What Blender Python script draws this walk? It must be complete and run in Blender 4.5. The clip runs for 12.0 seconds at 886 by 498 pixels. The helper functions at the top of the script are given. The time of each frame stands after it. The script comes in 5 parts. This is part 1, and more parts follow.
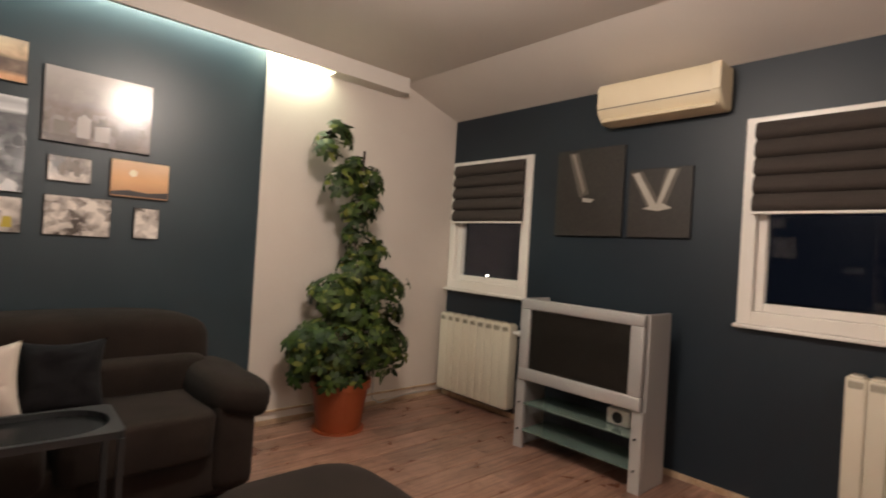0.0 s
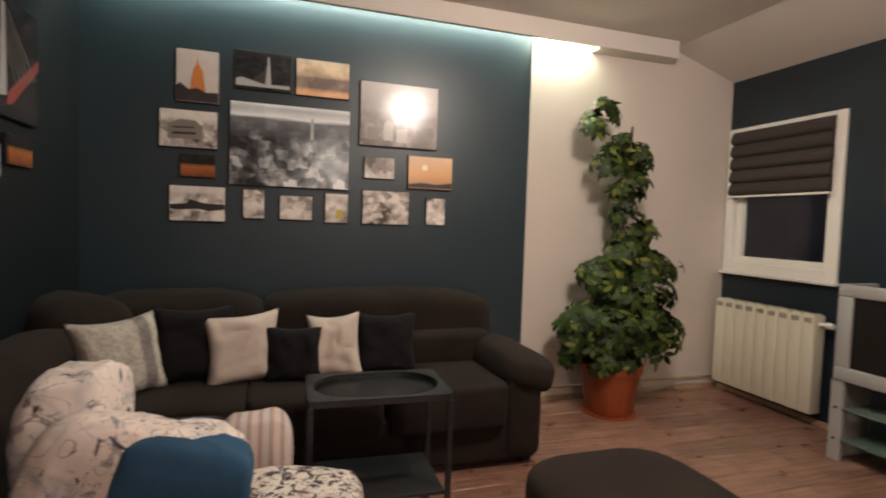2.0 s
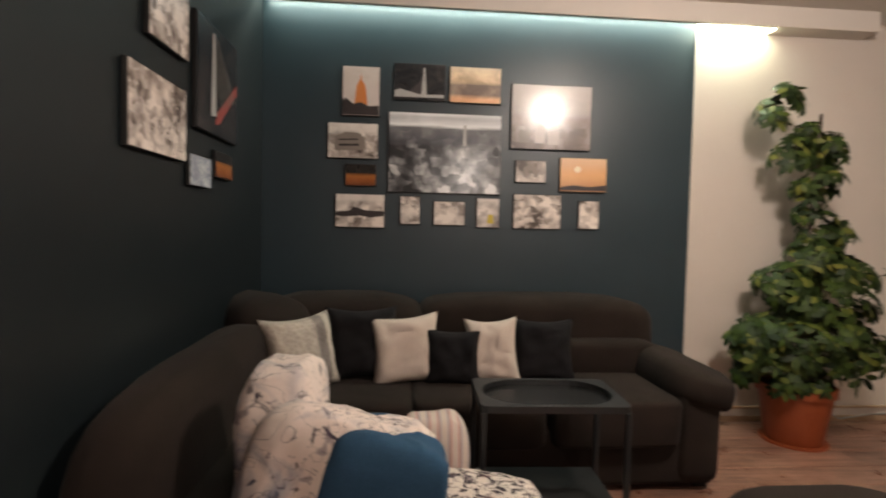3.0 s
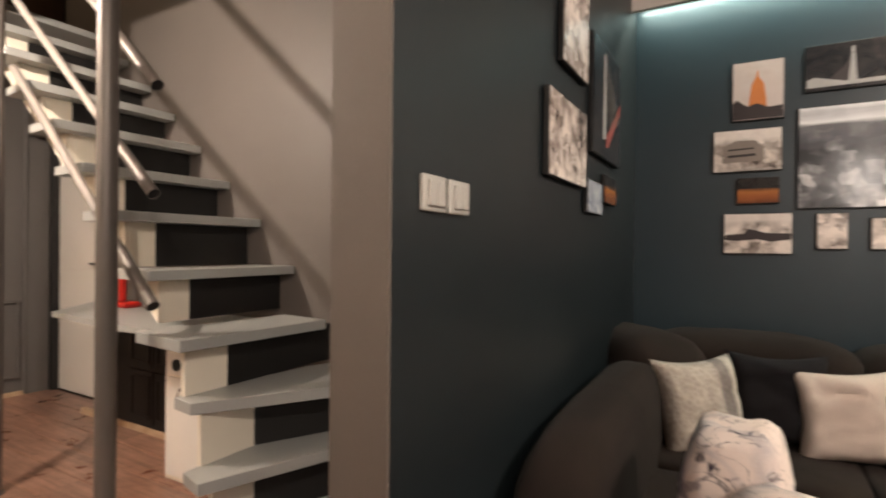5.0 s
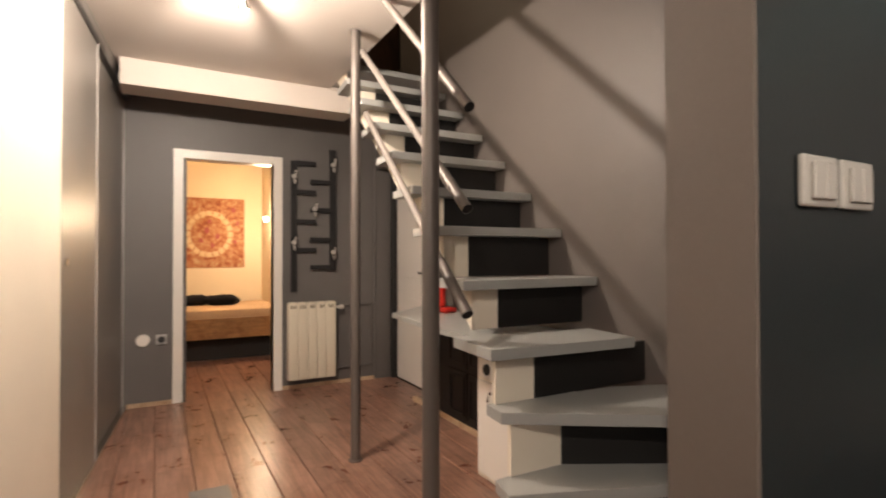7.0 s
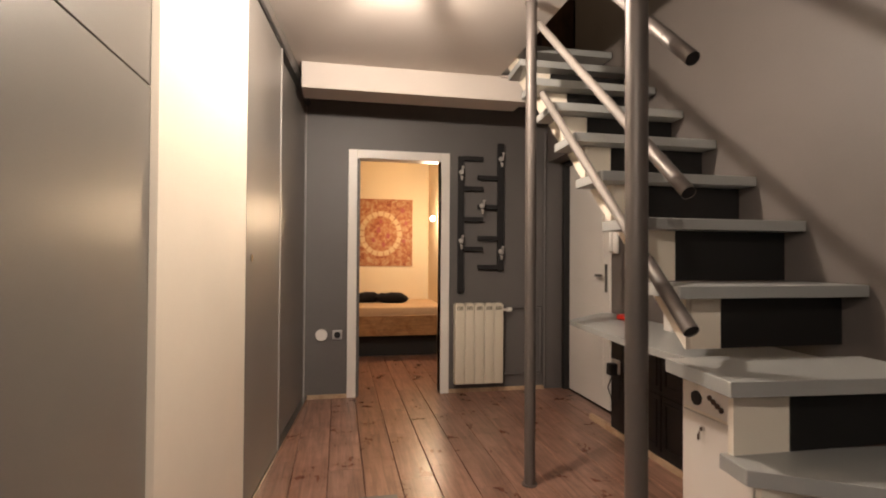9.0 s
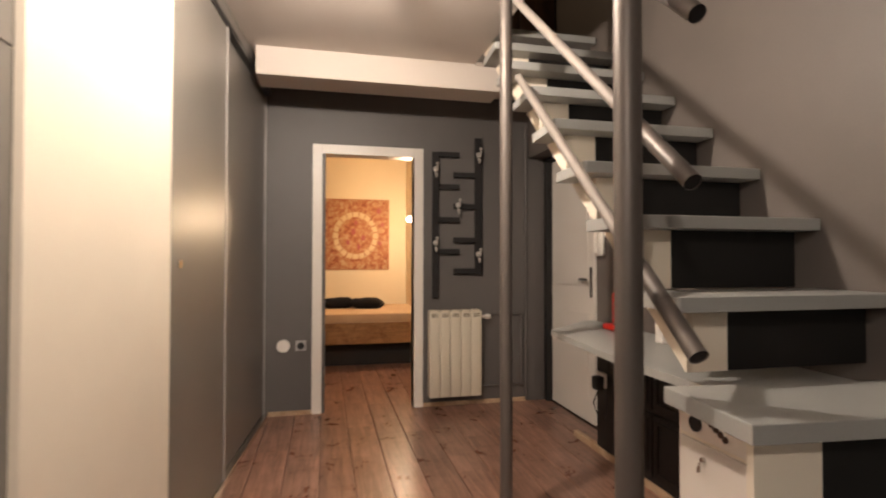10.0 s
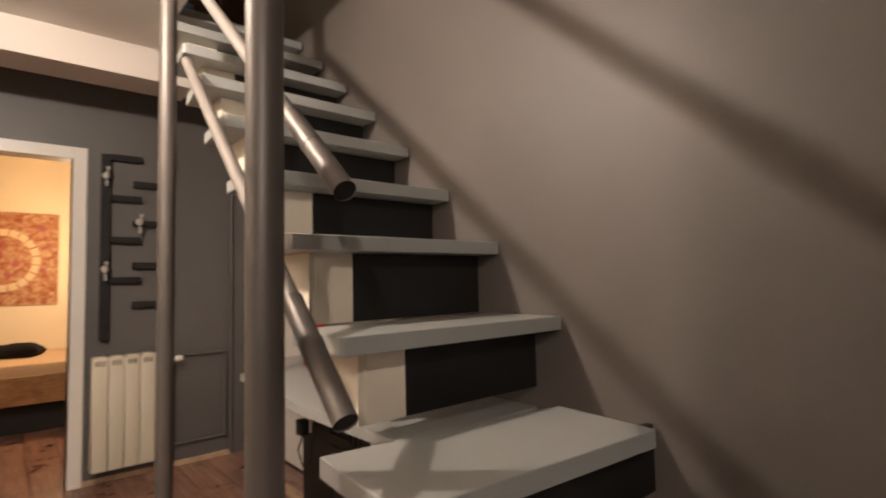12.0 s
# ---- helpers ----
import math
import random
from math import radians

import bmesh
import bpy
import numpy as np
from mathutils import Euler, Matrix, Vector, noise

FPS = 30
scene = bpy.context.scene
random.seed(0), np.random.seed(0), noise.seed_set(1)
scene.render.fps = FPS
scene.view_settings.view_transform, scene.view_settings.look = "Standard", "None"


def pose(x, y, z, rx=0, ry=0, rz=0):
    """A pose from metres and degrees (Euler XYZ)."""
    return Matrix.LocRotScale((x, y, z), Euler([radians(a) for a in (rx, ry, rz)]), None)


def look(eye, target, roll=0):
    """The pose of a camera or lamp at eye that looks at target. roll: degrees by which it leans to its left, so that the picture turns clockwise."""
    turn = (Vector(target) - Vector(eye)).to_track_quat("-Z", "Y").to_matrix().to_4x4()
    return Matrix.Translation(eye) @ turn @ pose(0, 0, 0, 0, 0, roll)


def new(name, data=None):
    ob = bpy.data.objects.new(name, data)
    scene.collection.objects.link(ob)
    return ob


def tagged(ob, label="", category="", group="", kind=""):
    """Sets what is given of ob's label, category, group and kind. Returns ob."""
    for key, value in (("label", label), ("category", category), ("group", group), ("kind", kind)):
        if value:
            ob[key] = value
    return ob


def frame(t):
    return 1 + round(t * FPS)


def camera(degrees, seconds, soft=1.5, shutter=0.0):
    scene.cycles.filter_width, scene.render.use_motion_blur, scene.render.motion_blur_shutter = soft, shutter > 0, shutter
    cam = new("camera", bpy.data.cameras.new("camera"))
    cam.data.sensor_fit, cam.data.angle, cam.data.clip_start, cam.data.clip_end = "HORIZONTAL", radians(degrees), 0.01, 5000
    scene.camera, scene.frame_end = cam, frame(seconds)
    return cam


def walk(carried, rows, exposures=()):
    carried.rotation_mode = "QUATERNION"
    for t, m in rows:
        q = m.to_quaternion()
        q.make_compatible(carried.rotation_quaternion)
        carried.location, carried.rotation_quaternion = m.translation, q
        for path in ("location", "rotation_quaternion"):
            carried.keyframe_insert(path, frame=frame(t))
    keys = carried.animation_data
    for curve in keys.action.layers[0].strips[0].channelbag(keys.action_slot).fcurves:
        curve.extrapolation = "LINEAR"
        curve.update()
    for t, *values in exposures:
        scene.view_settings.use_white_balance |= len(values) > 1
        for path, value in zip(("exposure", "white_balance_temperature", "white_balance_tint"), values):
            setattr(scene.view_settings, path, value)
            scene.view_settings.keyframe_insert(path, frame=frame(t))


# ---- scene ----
cam = camera(81.0, 12.0, 1.9, 0.5)
PATH = [
    (0, (-0.066, 0.199, 1.24), (1.278, 1.68, 1.248), 3.5),
    (1.5, (-0.23, 0.312, 1.247), (0.564, 2.145, 1.144), 2.3),
    (2.5, (-0.391, 0.376, 1.197), (0.022, 2.331, 1.107), 1.6),
    (4.5, (-0.729, 0.552, 1.199), (-1.46, 2.414, 1.173), 0.6),
    (5.5, (-0.862, 0.586, 1.207), (-2.089, 2.166, 1.206), 0.4),
    (6.5, (-0.93, 0.636, 1.209), (-2.543, 1.818, 1.223), -0.1),
    (7.5, (-0.946, 0.634, 1.2), (-2.798, 1.39, 1.234), 0.0),
    (9.5, (-1.449, 0.724, 1.193), (-3.415, 1.091, 1.219), 0.4),
    (10.5, (-1.674, 0.979, 1.216), (-3.571, 1.61, 1.27), -0.5),
    (11.5, (-1.734, 1.164, 1.216), (-3.407, 2.255, 1.308), -1.1),
    (12, (-1.815, 1.204, 1.218), (-3.331, 2.503, 1.337), -1.2),
]
walk(cam, [(t, look(eye, target, roll)) for t, eye, target, roll in PATH], [(0, -0.10), (2.5, -0.02), (4.5, 0.38), (5.5, 0.60), (6.5, 0.52), (7.5, 0.17), (9.5, 0.0), (10.0, 0.08), (10.5, -0.06), (11.5, -0.10), (12, 0.10)])

# ---- world, lamps ----
w = bpy.data.worlds.new("night")
scene.world = w
w.use_nodes = True
w.node_tree.nodes["Background"].inputs[0].default_value = (0.012, 0.016, 0.03, 1)
w.node_tree.nodes["Background"].inputs[1].default_value = 0.25


def lamp(name, kind, m, power, color, **kw):
    d = bpy.data.lights.new(name, kind)
    d.energy, d.color = power, color
    for key, value in kw.items():
        setattr(d, key, value)
    ob = new(name, d)
    ob.matrix_world = m
    return ob


WARM, HALL, TUNG, COOL = (1.0, 0.87, 0.78), (1.0, 0.84, 0.71), (1.0, 0.72, 0.46), (0.85, 1.0, 0.88)
lamp("living_light", "POINT", pose(0.95, 1.5, 2.36), 93, WARM, shadow_soft_size=0.13)
lamp("hall_light", "POINT", pose(-3.42, 0.88, 2.40), 84, HALL, shadow_soft_size=0.03)
lamp("hall_head_light_two", "SPOT", look((-3.62, 0.95, 2.42), (-5.1, 1.1, 2.45)), 32, HALL, shadow_soft_size=0.03, spot_size=radians(120), spot_blend=1.0)
lamp("hall_head_light", "SPOT", look((-3.42, 0.88, 2.40), (-3.8, 2.3, 1.6)), 22, HALL, shadow_soft_size=0.03, spot_size=radians(115), spot_blend=1.0)
# Added spot out of view, aimed to brighten the cream panel.
lamp("panel_fill_light", "SPOT", look((-2.0, 0.45, 2.48), (-3.1, 0.2, 1.25)), 58, HALL, shadow_soft_size=0.05, spot_size=radians(95), spot_blend=0.9)
lamp("kitchen_light_two", "SPOT", look((-0.25, -0.25, 2.5), (-2.65, 1.75, 0.9)), 120, HALL, shadow_soft_size=0.05, spot_size=radians(60), spot_blend=0.8)
lamp("pendant_light", "POINT", pose(0.54, -1.5, 2.08), 50, WARM, shadow_soft_size=0.06)
KITCHEN_X = (1.84, 2.44, 2.92)
for kx in KITCHEN_X:
    lamp("kitchen_downlight", "POINT", pose(kx, -3.6, 2.25), 9, WARM, shadow_soft_size=0.055)
lamp("bedroom_light", "POINT", pose(-7.6, 1.80, 1.66), 52, TUNG, shadow_soft_size=0.07)
# Unseen fill, added to warm the wardrobe and box at the stair head.
lamp("upstairs_fill", "POINT", pose(-4.75, 1.5, 3.5), 9, TUNG, shadow_soft_size=0.1)
lamp("cove_light_north", "AREA", pose(0.2, 3.492, 2.5), 17, COOL, shape="RECTANGLE", size=2.95, size_y=0.03)
lamp("cove_light_end", "AREA", pose(1.53, 3.492, 2.5), 5.5, (0.93, 1.0, 0.72), shape="RECTANGLE", size=0.40, size_y=0.03)

# ---- materials ----


def nodes_of(name, base, rough=0.6, metal=0.0):
    m = bpy.data.materials.new(name)
    m.use_nodes = True
    nt = m.node_tree
    b = nt.nodes["Principled BSDF"]
    b.inputs["Base Color"].default_value = (*base, 1)
    b.inputs["Roughness"].default_value = rough
    b.inputs["Metallic"].default_value = metal
    return m, nt, b


def coords(nt, scale=(1, 1, 1), space="Object"):
    c = nt.nodes.new("ShaderNodeTexCoord")
    mp = nt.nodes.new("ShaderNodeMapping")
    mp.inputs["Scale"].default_value = scale
    nt.links.new(c.outputs[space], mp.inputs[0])
    return mp.outputs[0]


def noise_of(nt, vec, scale, detail=4.0, rough=0.55, distort=0.0):
    n = nt.nodes.new("ShaderNodeTexNoise")
    n.inputs["Scale"].default_value, n.inputs["Detail"].default_value = scale, detail
    n.inputs["Roughness"].default_value, n.inputs["Distortion"].default_value = rough, distort
    nt.links.new(vec, n.inputs["Vector"])
    return n.outputs["Fac"]


def ramp(nt, fac, stops):
    r = nt.nodes.new("ShaderNodeValToRGB")
    els = r.color_ramp.elements
    while len(els) < len(stops):
        els.new(0.5)
    for e, (p, c) in zip(els, stops):
        e.position, e.color = p, (*c, 1) if len(c) == 3 else c
    nt.links.new(fac, r.inputs[0])
    return r.outputs[0]


def mixed(nt, fac, a, b, blend="MIX"):
    mx = nt.nodes.new("ShaderNodeMix")
    mx.data_type, mx.blend_type = "RGBA", blend
    for sock, v in ((mx.inputs[0], fac), (mx.inputs[6], a), (mx.inputs[7], b)):
        if isinstance(v, (int, float)):
            sock.default_value = v
        elif isinstance(v, tuple):
            sock.default_value = (*v, 1)
        else:
            nt.links.new(v, sock)
    return mx.outputs[2]


def bump(nt, b, height, strength=0.2, dist=0.01):
    bp = nt.nodes.new("ShaderNodeBump")
    bp.inputs["Strength"].default_value, bp.inputs["Distance"].default_value = strength, dist
    nt.links.new(height, bp.inputs["Height"])
    nt.links.new(bp.outputs[0], b.inputs["Normal"])


def scaled(c, k):
    return tuple(min(1.0, v * k) for v in c)


def paint(name, base, rough=0.6, var=0.12, grain=140, relief=0.12, metal=0.0):
    m, nt, b = nodes_of(name, base, rough, metal)
    v = coords(nt)
    big = noise_of(nt, v, 1.3, 5)
    fine = noise_of(nt, v, grain, 3)
    col = ramp(nt, big, [(0.3, scaled(base, 1 - var)), (0.7, scaled(base, 1 + var))])
    col = mixed(nt, 0.06, col, fine, "OVERLAY")
    nt.links.new(col, b.inputs["Base Color"])
    bump(nt, b, fine, relief, 0.002)
    rr = nt.nodes.new("ShaderNodeMapRange")
    rr.inputs[3].default_value, rr.inputs[4].default_value = rough - 0.06, rough + 0.06
    nt.links.new(big, rr.inputs[0])
    nt.links.new(rr.outputs[0], b.inputs["Roughness"])
    return m


def fabric(name, base, weave=420, var=0.25, rough=0.95, sheen=0.02):
    m, nt, b = nodes_of(name, base, rough)
    v = coords(nt)
    big = noise_of(nt, v, 4, 5)
    wv = nt.nodes.new("ShaderNodeTexWave")
    wv.inputs["Scale"].default_value, wv.inputs["Distortion"].default_value = weave / 6, 1.5
    nt.links.new(v, wv.inputs["Vector"])
    fine = noise_of(nt, v, weave, 2)
    col = ramp(nt, big, [(0.3, scaled(base, 1 - var)), (0.7, scaled(base, 1 + var))])
    col = mixed(nt, 0.25, col, fine, "OVERLAY")
    nt.links.new(col, b.inputs["Base Color"])
    b.inputs["Sheen Weight"].default_value = sheen
    b.inputs["Sheen Roughness"].default_value = 0.5
    b.inputs["Specular IOR Level"].default_value = 0.15
    bump(nt, b, mixed(nt, 0.5, fine, wv.outputs["Fac"]), 0.35, 0.002)
    return m


def wood(name, dark, light, rough=0.4, per_piece=True, stretch=(1.5, 22, 22), planks=False):
    m, nt, b = nodes_of(name, light, rough)
    v = coords(nt)
    if per_piece:
        info = nt.nodes.new("ShaderNodeObjectInfo")
        ad = nt.nodes.new("ShaderNodeVectorMath")
        ad.operation = "MULTIPLY_ADD"
        cmb = nt.nodes.new("ShaderNodeCombineXYZ")
        for k in range(3):
            nt.links.new(info.outputs["Random"], cmb.inputs[k])
        nt.links.new(cmb.outputs[0], ad.inputs[0])
        ad.inputs[1].default_value = (37.0, 19.0, 11.0)
        nt.links.new(v, ad.inputs[2])
        v = ad.outputs[0]
    mp = nt.nodes.new("ShaderNodeMapping")
    mp.inputs["Scale"].default_value = stretch
    nt.links.new(v, mp.inputs[0])
    g = noise_of(nt, mp.outputs[0], 1.6, 8, 0.65, 0.6)
    patch = noise_of(nt, v, 5.0, 6, 0.7, 0.4)
    col = ramp(nt, g, [(0.28, dark), (0.5, tuple((a + c) / 2 for a, c in zip(dark, light))), (0.72, light)])
    worn = ramp(nt, patch, [(0.35, scaled(light, 0.62)), (0.5, (0.5, 0.5, 0.5)), (0.7, (0.72, 0.7, 0.68))])
    col = mixed(nt, 0.62, col, worn, "OVERLAY")
    if per_piece:
        tone = ramp(nt, info.outputs["Random"], [(0.0, (0.38, 0.37, 0.37)), (0.5, (0.5, 0.49, 0.48)), (1.0, (0.60, 0.57, 0.55))])
        col = mixed(nt, 0.7, col, tone, "OVERLAY")
    nt.links.new(col, b.inputs["Base Color"])
    bump(nt, b, g, 0.18, 0.002)
    rr = nt.nodes.new("ShaderNodeMapRange")
    rr.inputs[3].default_value, rr.inputs[4].default_value = rough - 0.08, rough + 0.12
    nt.links.new(patch, rr.inputs[0])
    nt.links.new(rr.outputs[0], b.inputs["Roughness"])
    return m


def glow(name, color, power):
    m, nt, b = nodes_of(name, color, 0.5)
    b.inputs["Emission Color"].default_value = (*color, 1)
    b.inputs["Emission Strength"].default_value = power
    return m


def glass(name, tint, rough=0.02, alpha=None):
    m, nt, b = nodes_of(name, tint, rough)
    b.inputs["Transmission Weight"].default_value = 1.0
    b.inputs["IOR"].default_value = 1.45
    return m


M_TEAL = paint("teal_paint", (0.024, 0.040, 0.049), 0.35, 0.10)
# Teal darkened to near black: the west wall's low light is in the colour.
M_TEAL_SHADED = paint("shaded_teal_paint", (0.0075, 0.0112, 0.013), 0.42, 0.10)
M_RACK = paint("matt_black_rack", (0.007, 0.006, 0.006), 0.75, 0.1)
M_SLOT = paint("slot_shadow_enamel", (0.16, 0.13, 0.09), 0.6, 0.1)
M_UPGL = paint("glossy_beige_laminate", (0.34, 0.25, 0.20), 0.12, 0.05)
# White switch plastic greyed, so the wall's dimness sits in the base colour.
M_SWITCH = paint("shaded_white_switch_plastic", (0.36, 0.35, 0.32), 0.3, 0.03)
M_HOOK = paint("brushed_steel_hook", (0.55, 0.52, 0.48), 0.35, 0.1, metal=0.35)
M_GREYW = paint("warm_grey_stair_wall_paint", (0.120, 0.104, 0.093), 0.5, 0.08)
M_NAVY = paint("navy_paint", (0.0062, 0.0135, 0.0215), 0.5, 0.10)
M_CREAM = paint("warm_white_wall_paint", (0.62, 0.55, 0.485), 0.7, 0.04)
M_CEIL = paint("ceiling_paint", (0.66, 0.60, 0.54), 0.8, 0.03)
M_GREY = paint("grey_wall_paint", (0.115, 0.106, 0.100), 0.5, 0.08)
M_TAUPE = paint("taupe_wall_paint", (0.100, 0.082, 0.069), 0.6, 0.06)
M_WHITE = paint("white_gloss_paint", (0.76, 0.72, 0.66), 0.35, 0.03)
M_BONE = paint("bone_board", (0.82, 0.75, 0.63), 0.5, 0.05)
M_TREAD = paint("grey_tread_paint", (0.34, 0.345, 0.33), 0.33, 0.08)
M_BLACKP = paint("black_riser_paint", (0.009, 0.0082, 0.0075), 0.55, 0.15)
M_DOORG = paint("satin_grey_laminate", (0.175, 0.162, 0.145), 0.36, 0.02, 200, 0.03)
M_RADI = paint("radiator_enamel", (0.66, 0.60, 0.48), 0.38, 0.03)
M_SOFA = fabric("brown_sofa_cloth", (0.018, 0.0125, 0.010))
M_CHAR = fabric("charcoal_cloth", (0.009, 0.008, 0.009))
M_PINKW = fabric("off_white_cloth", (0.52, 0.43, 0.37), var=0.08)
M_SILV = paint("silver_plastic", (0.40, 0.385, 0.37), 0.4, 0.04, metal=0.25)
M_POLE = paint("grey_pole_enamel", (0.125, 0.108, 0.097), 0.45, 0.12, metal=0.3)
M_RAIL = paint("silver_rail_enamel", (0.205, 0.182, 0.165), 0.58, 0.1, metal=0.15)
M_CHROME = paint("chrome", (0.6, 0.58, 0.55), 0.18, 0.03, metal=1.0)
M_SCREEN = paint("dark_screen", (0.016, 0.014, 0.012), 0.14, 0.05)
M_TERRA = paint("terracotta_plastic", (0.25, 0.052, 0.013), 0.5, 0.1)
M_SOIL = paint("soil", (0.03, 0.02, 0.014), 0.95, 0.4, 60, 0.8)
M_TABLE = paint("graphite_metal", (0.026, 0.027, 0.028), 0.32, 0.1, metal=0.3)
M_PLANK = wood("laminate_plank", (0.105, 0.052, 0.038), (0.38, 0.222, 0.162), 0.28)
M_BASEB = wood("light_wood_edge", (0.35, 0.24, 0.15), (0.55, 0.40, 0.27), 0.5, False)
M_BEDW = wood("bed_front_wood", (0.20, 0.10, 0.035), (0.36, 0.20, 0.08), 0.45, False, (1, 3, 20))
M_UPW = wood("dark_brown_door_wood", (0.02, 0.010, 0.006), (0.07, 0.032, 0.018), 0.4, False, (20, 20, 1.5))
M_BEDWALL = paint("bedroom_cream_paint", (0.74, 0.62, 0.44), 0.75, 0.03)
M_SHEET = fabric("beige_sheet", (0.52, 0.36, 0.22), var=0.05)
M_JOINT = paint("joint_black", (0.045, 0.028, 0.021), 0.8, 0.1)
M_BLIND = fabric("grey_blind_cloth", (0.055, 0.045, 0.040), 300, 0.06)
M_GLASSD = paint("green_shelf_glass", (0.20, 0.27, 0.235), 0.12, 0.05)
M_GLASSD.node_tree.nodes["Principled BSDF"].inputs["Transmission Weight"].default_value = 0.45
M_PANE = glass("window_glass", (0.9, 0.92, 0.95), 0.0)
M_RED = paint("red_plastic", (0.42, 0.015, 0.008), 0.35, 0.05)
M_BULB = glow("lamp_glass", (1.0, 0.82, 0.6), 14)
M_LED = glow("led_strip", (0.75, 1.0, 0.85), 6)
M_NIGHT = paint("night_ground", (0.01, 0.01, 0.012), 0.9, 0.3)

# ---- shapes ----


def box(bm, x0, y0, z0, x1, y1, z1, bevel=0.0, seg=2):
    r = bmesh.ops.create_cube(bm, size=1.0, matrix=Matrix.Translation(((x0 + x1) / 2, (y0 + y1) / 2, (z0 + z1) / 2)) @ Matrix.Diagonal((abs(x1 - x0), abs(y1 - y0), abs(z1 - z0), 1)))
    if bevel:
        es = list({e for v in r["verts"] for e in v.link_edges})
        bmesh.ops.bevel(bm, geom=es, offset=bevel, segments=seg, affect="EDGES", profile=0.5)
    return r["verts"]


def tube(bm, a, b, r, seg=16, r2=None, caps=True):
    a, b = Vector(a), Vector(b)
    m = Matrix.Translation((a + b) / 2) @ (b - a).to_track_quat("Z", "Y").to_matrix().to_4x4()
    return bmesh.ops.create_cone(bm, cap_ends=caps, segments=seg, radius1=r, radius2=r if r2 is None else r2, depth=(b - a).length, matrix=m)["verts"]


def prism(bm, pts, z0, z1):
    lo = [bm.verts.new((x, y, z0)) for x, y in pts]
    hi = [bm.verts.new((x, y, z1)) for x, y in pts]
    n = len(pts)
    bm.faces.new(hi)
    bm.faces.new(lo[::-1])
    for k in range(n):
        bm.faces.new((lo[k], lo[(k + 1) % n], hi[(k + 1) % n], hi[k]))


def mesh_ob(name, bm, material, smooth=False):
    bmesh.ops.recalc_face_normals(bm, faces=bm.faces)
    me = bpy.data.meshes.new(name)
    bm.to_mesh(me)
    bm.free()
    me.materials.append(material)
    if smooth:
        me.shade_smooth()
        me.set_sharp_from_angle(angle=radians(50))
    return new(name, me)


def part(name, bm, material, parent, label="", smooth=False):
    ob = mesh_ob(name, bm, material, smooth)
    ob.parent = parent
    if label:
        ob["label"] = label
    return ob


def boxpart(name, parent, material, b, bevel=0.0, label="", seg=2):
    bm = bmesh.new()
    box(bm, *b, bevel=bevel, seg=seg)
    return part(name, bm, material, parent, label, bevel > 0.004)


def thing(name, m, label, category, group=""):
    ob = new(name)
    ob.empty_display_size = 0.1
    ob.matrix_world = m if isinstance(m, Matrix) else Matrix.Translation(m)
    return tagged(ob, label, category, group)


def struct(name, b, material, label="", bevel=0.0):
    bm = bmesh.new()
    for q in (b if isinstance(b[0], (tuple, list)) else [b]):
        box(bm, *q, bevel=bevel)
    return tagged(mesh_ob(name, bm, material), label, kind="structure")


def soft(bm, c, size, puff=0.5, nx=22, ny=22, m=None, seed=0.0):
    """A pillow: a puffed square with drawn-out corners, in its own x, y, thickness along z."""
    m = m or Matrix()
    sx, sy, sz = size
    tops, bots = {}, {}
    for i in range(nx + 1):
        for j in range(ny + 1):
            u, v = 2 * i / nx - 1, 2 * j / ny - 1
            h = ((1 - u ** 4) * (1 - v ** 4)) ** puff
            pin = 1 - 0.15 * (1 - u * u) * abs(v) ** 2
            pin2 = 1 - 0.15 * (1 - v * v) * abs(u) ** 2
            wr = (0.12 * noise.noise(Vector((u * 2.1 + seed, v * 2.1, seed * 3.1))) - 0.07 * (1 - abs(noise.noise(Vector((u * 0.9 + seed * 2, v * 2.2, seed))) * 2)) ** 8) * h
            p = Vector((u * sx / 2 * pin2, v * sy / 2 * pin, 0))
            edge = abs(u) == 1 or abs(v) == 1
            tops[i, j] = bm.verts.new(m @ (Vector(c) + p + Vector((0, 0, sz / 2 * h + wr * sz))))
            bots[i, j] = tops[i, j] if edge else bm.verts.new(m @ (Vector(c) + p - Vector((0, 0, sz / 2 * h))))
    for i in range(nx):
        for j in range(ny):
            bm.faces.new((tops[i, j], tops[i + 1, j], tops[i + 1, j + 1], tops[i, j + 1]))
            q = (bots[i, j + 1], bots[i + 1, j + 1], bots[i + 1, j], bots[i, j])
            if len(set(q)) >= 3 and len(set(q) & set((tops[i, j], tops[i + 1, j], tops[i + 1, j + 1], tops[i, j + 1]))) < 4:
                bm.faces.new(q)


# ---- structure ----
CEIL = 2.56
floor = struct("floor", (-9.2, -4.6, -0.12, 3.2, 3.72, -0.012), M_JOINT, "brown distressed laminate plank floor with dark joints")
struct("wall_north", (-1.3, 3.55, 0, 1.314, 3.7, CEIL), M_TEAL, "dark teal painted wall behind the sofa")
struct("wall_north_white", (1.314, 3.54, 0, 3.2, 3.7, CEIL), M_CREAM, "warm white painted wall behind the plant")
WALL_E = 3.045
W1 = (2.66, 3.53, 0.93, 2.01)
W2 = (0.30, 1.205, 0.95, 2.06)
eb = []
for y0, y1, z0, z1 in ((-4.6, W2[0], 0, CEIL), (W2[1], W1[0], 0, CEIL), (W1[1], 3.54, 0, CEIL), (W2[0], W2[1], 0, W2[2]), (W2[0], W2[1], W2[3], CEIL), (W1[0], W1[1], 0, W1[2]), (W1[0], W1[1], W1[3], CEIL)):
    eb.append((WALL_E, y0, z0, WALL_E + 0.22, y1, z1))
struct("wall_east", eb, M_NAVY, "dark navy painted window wall")
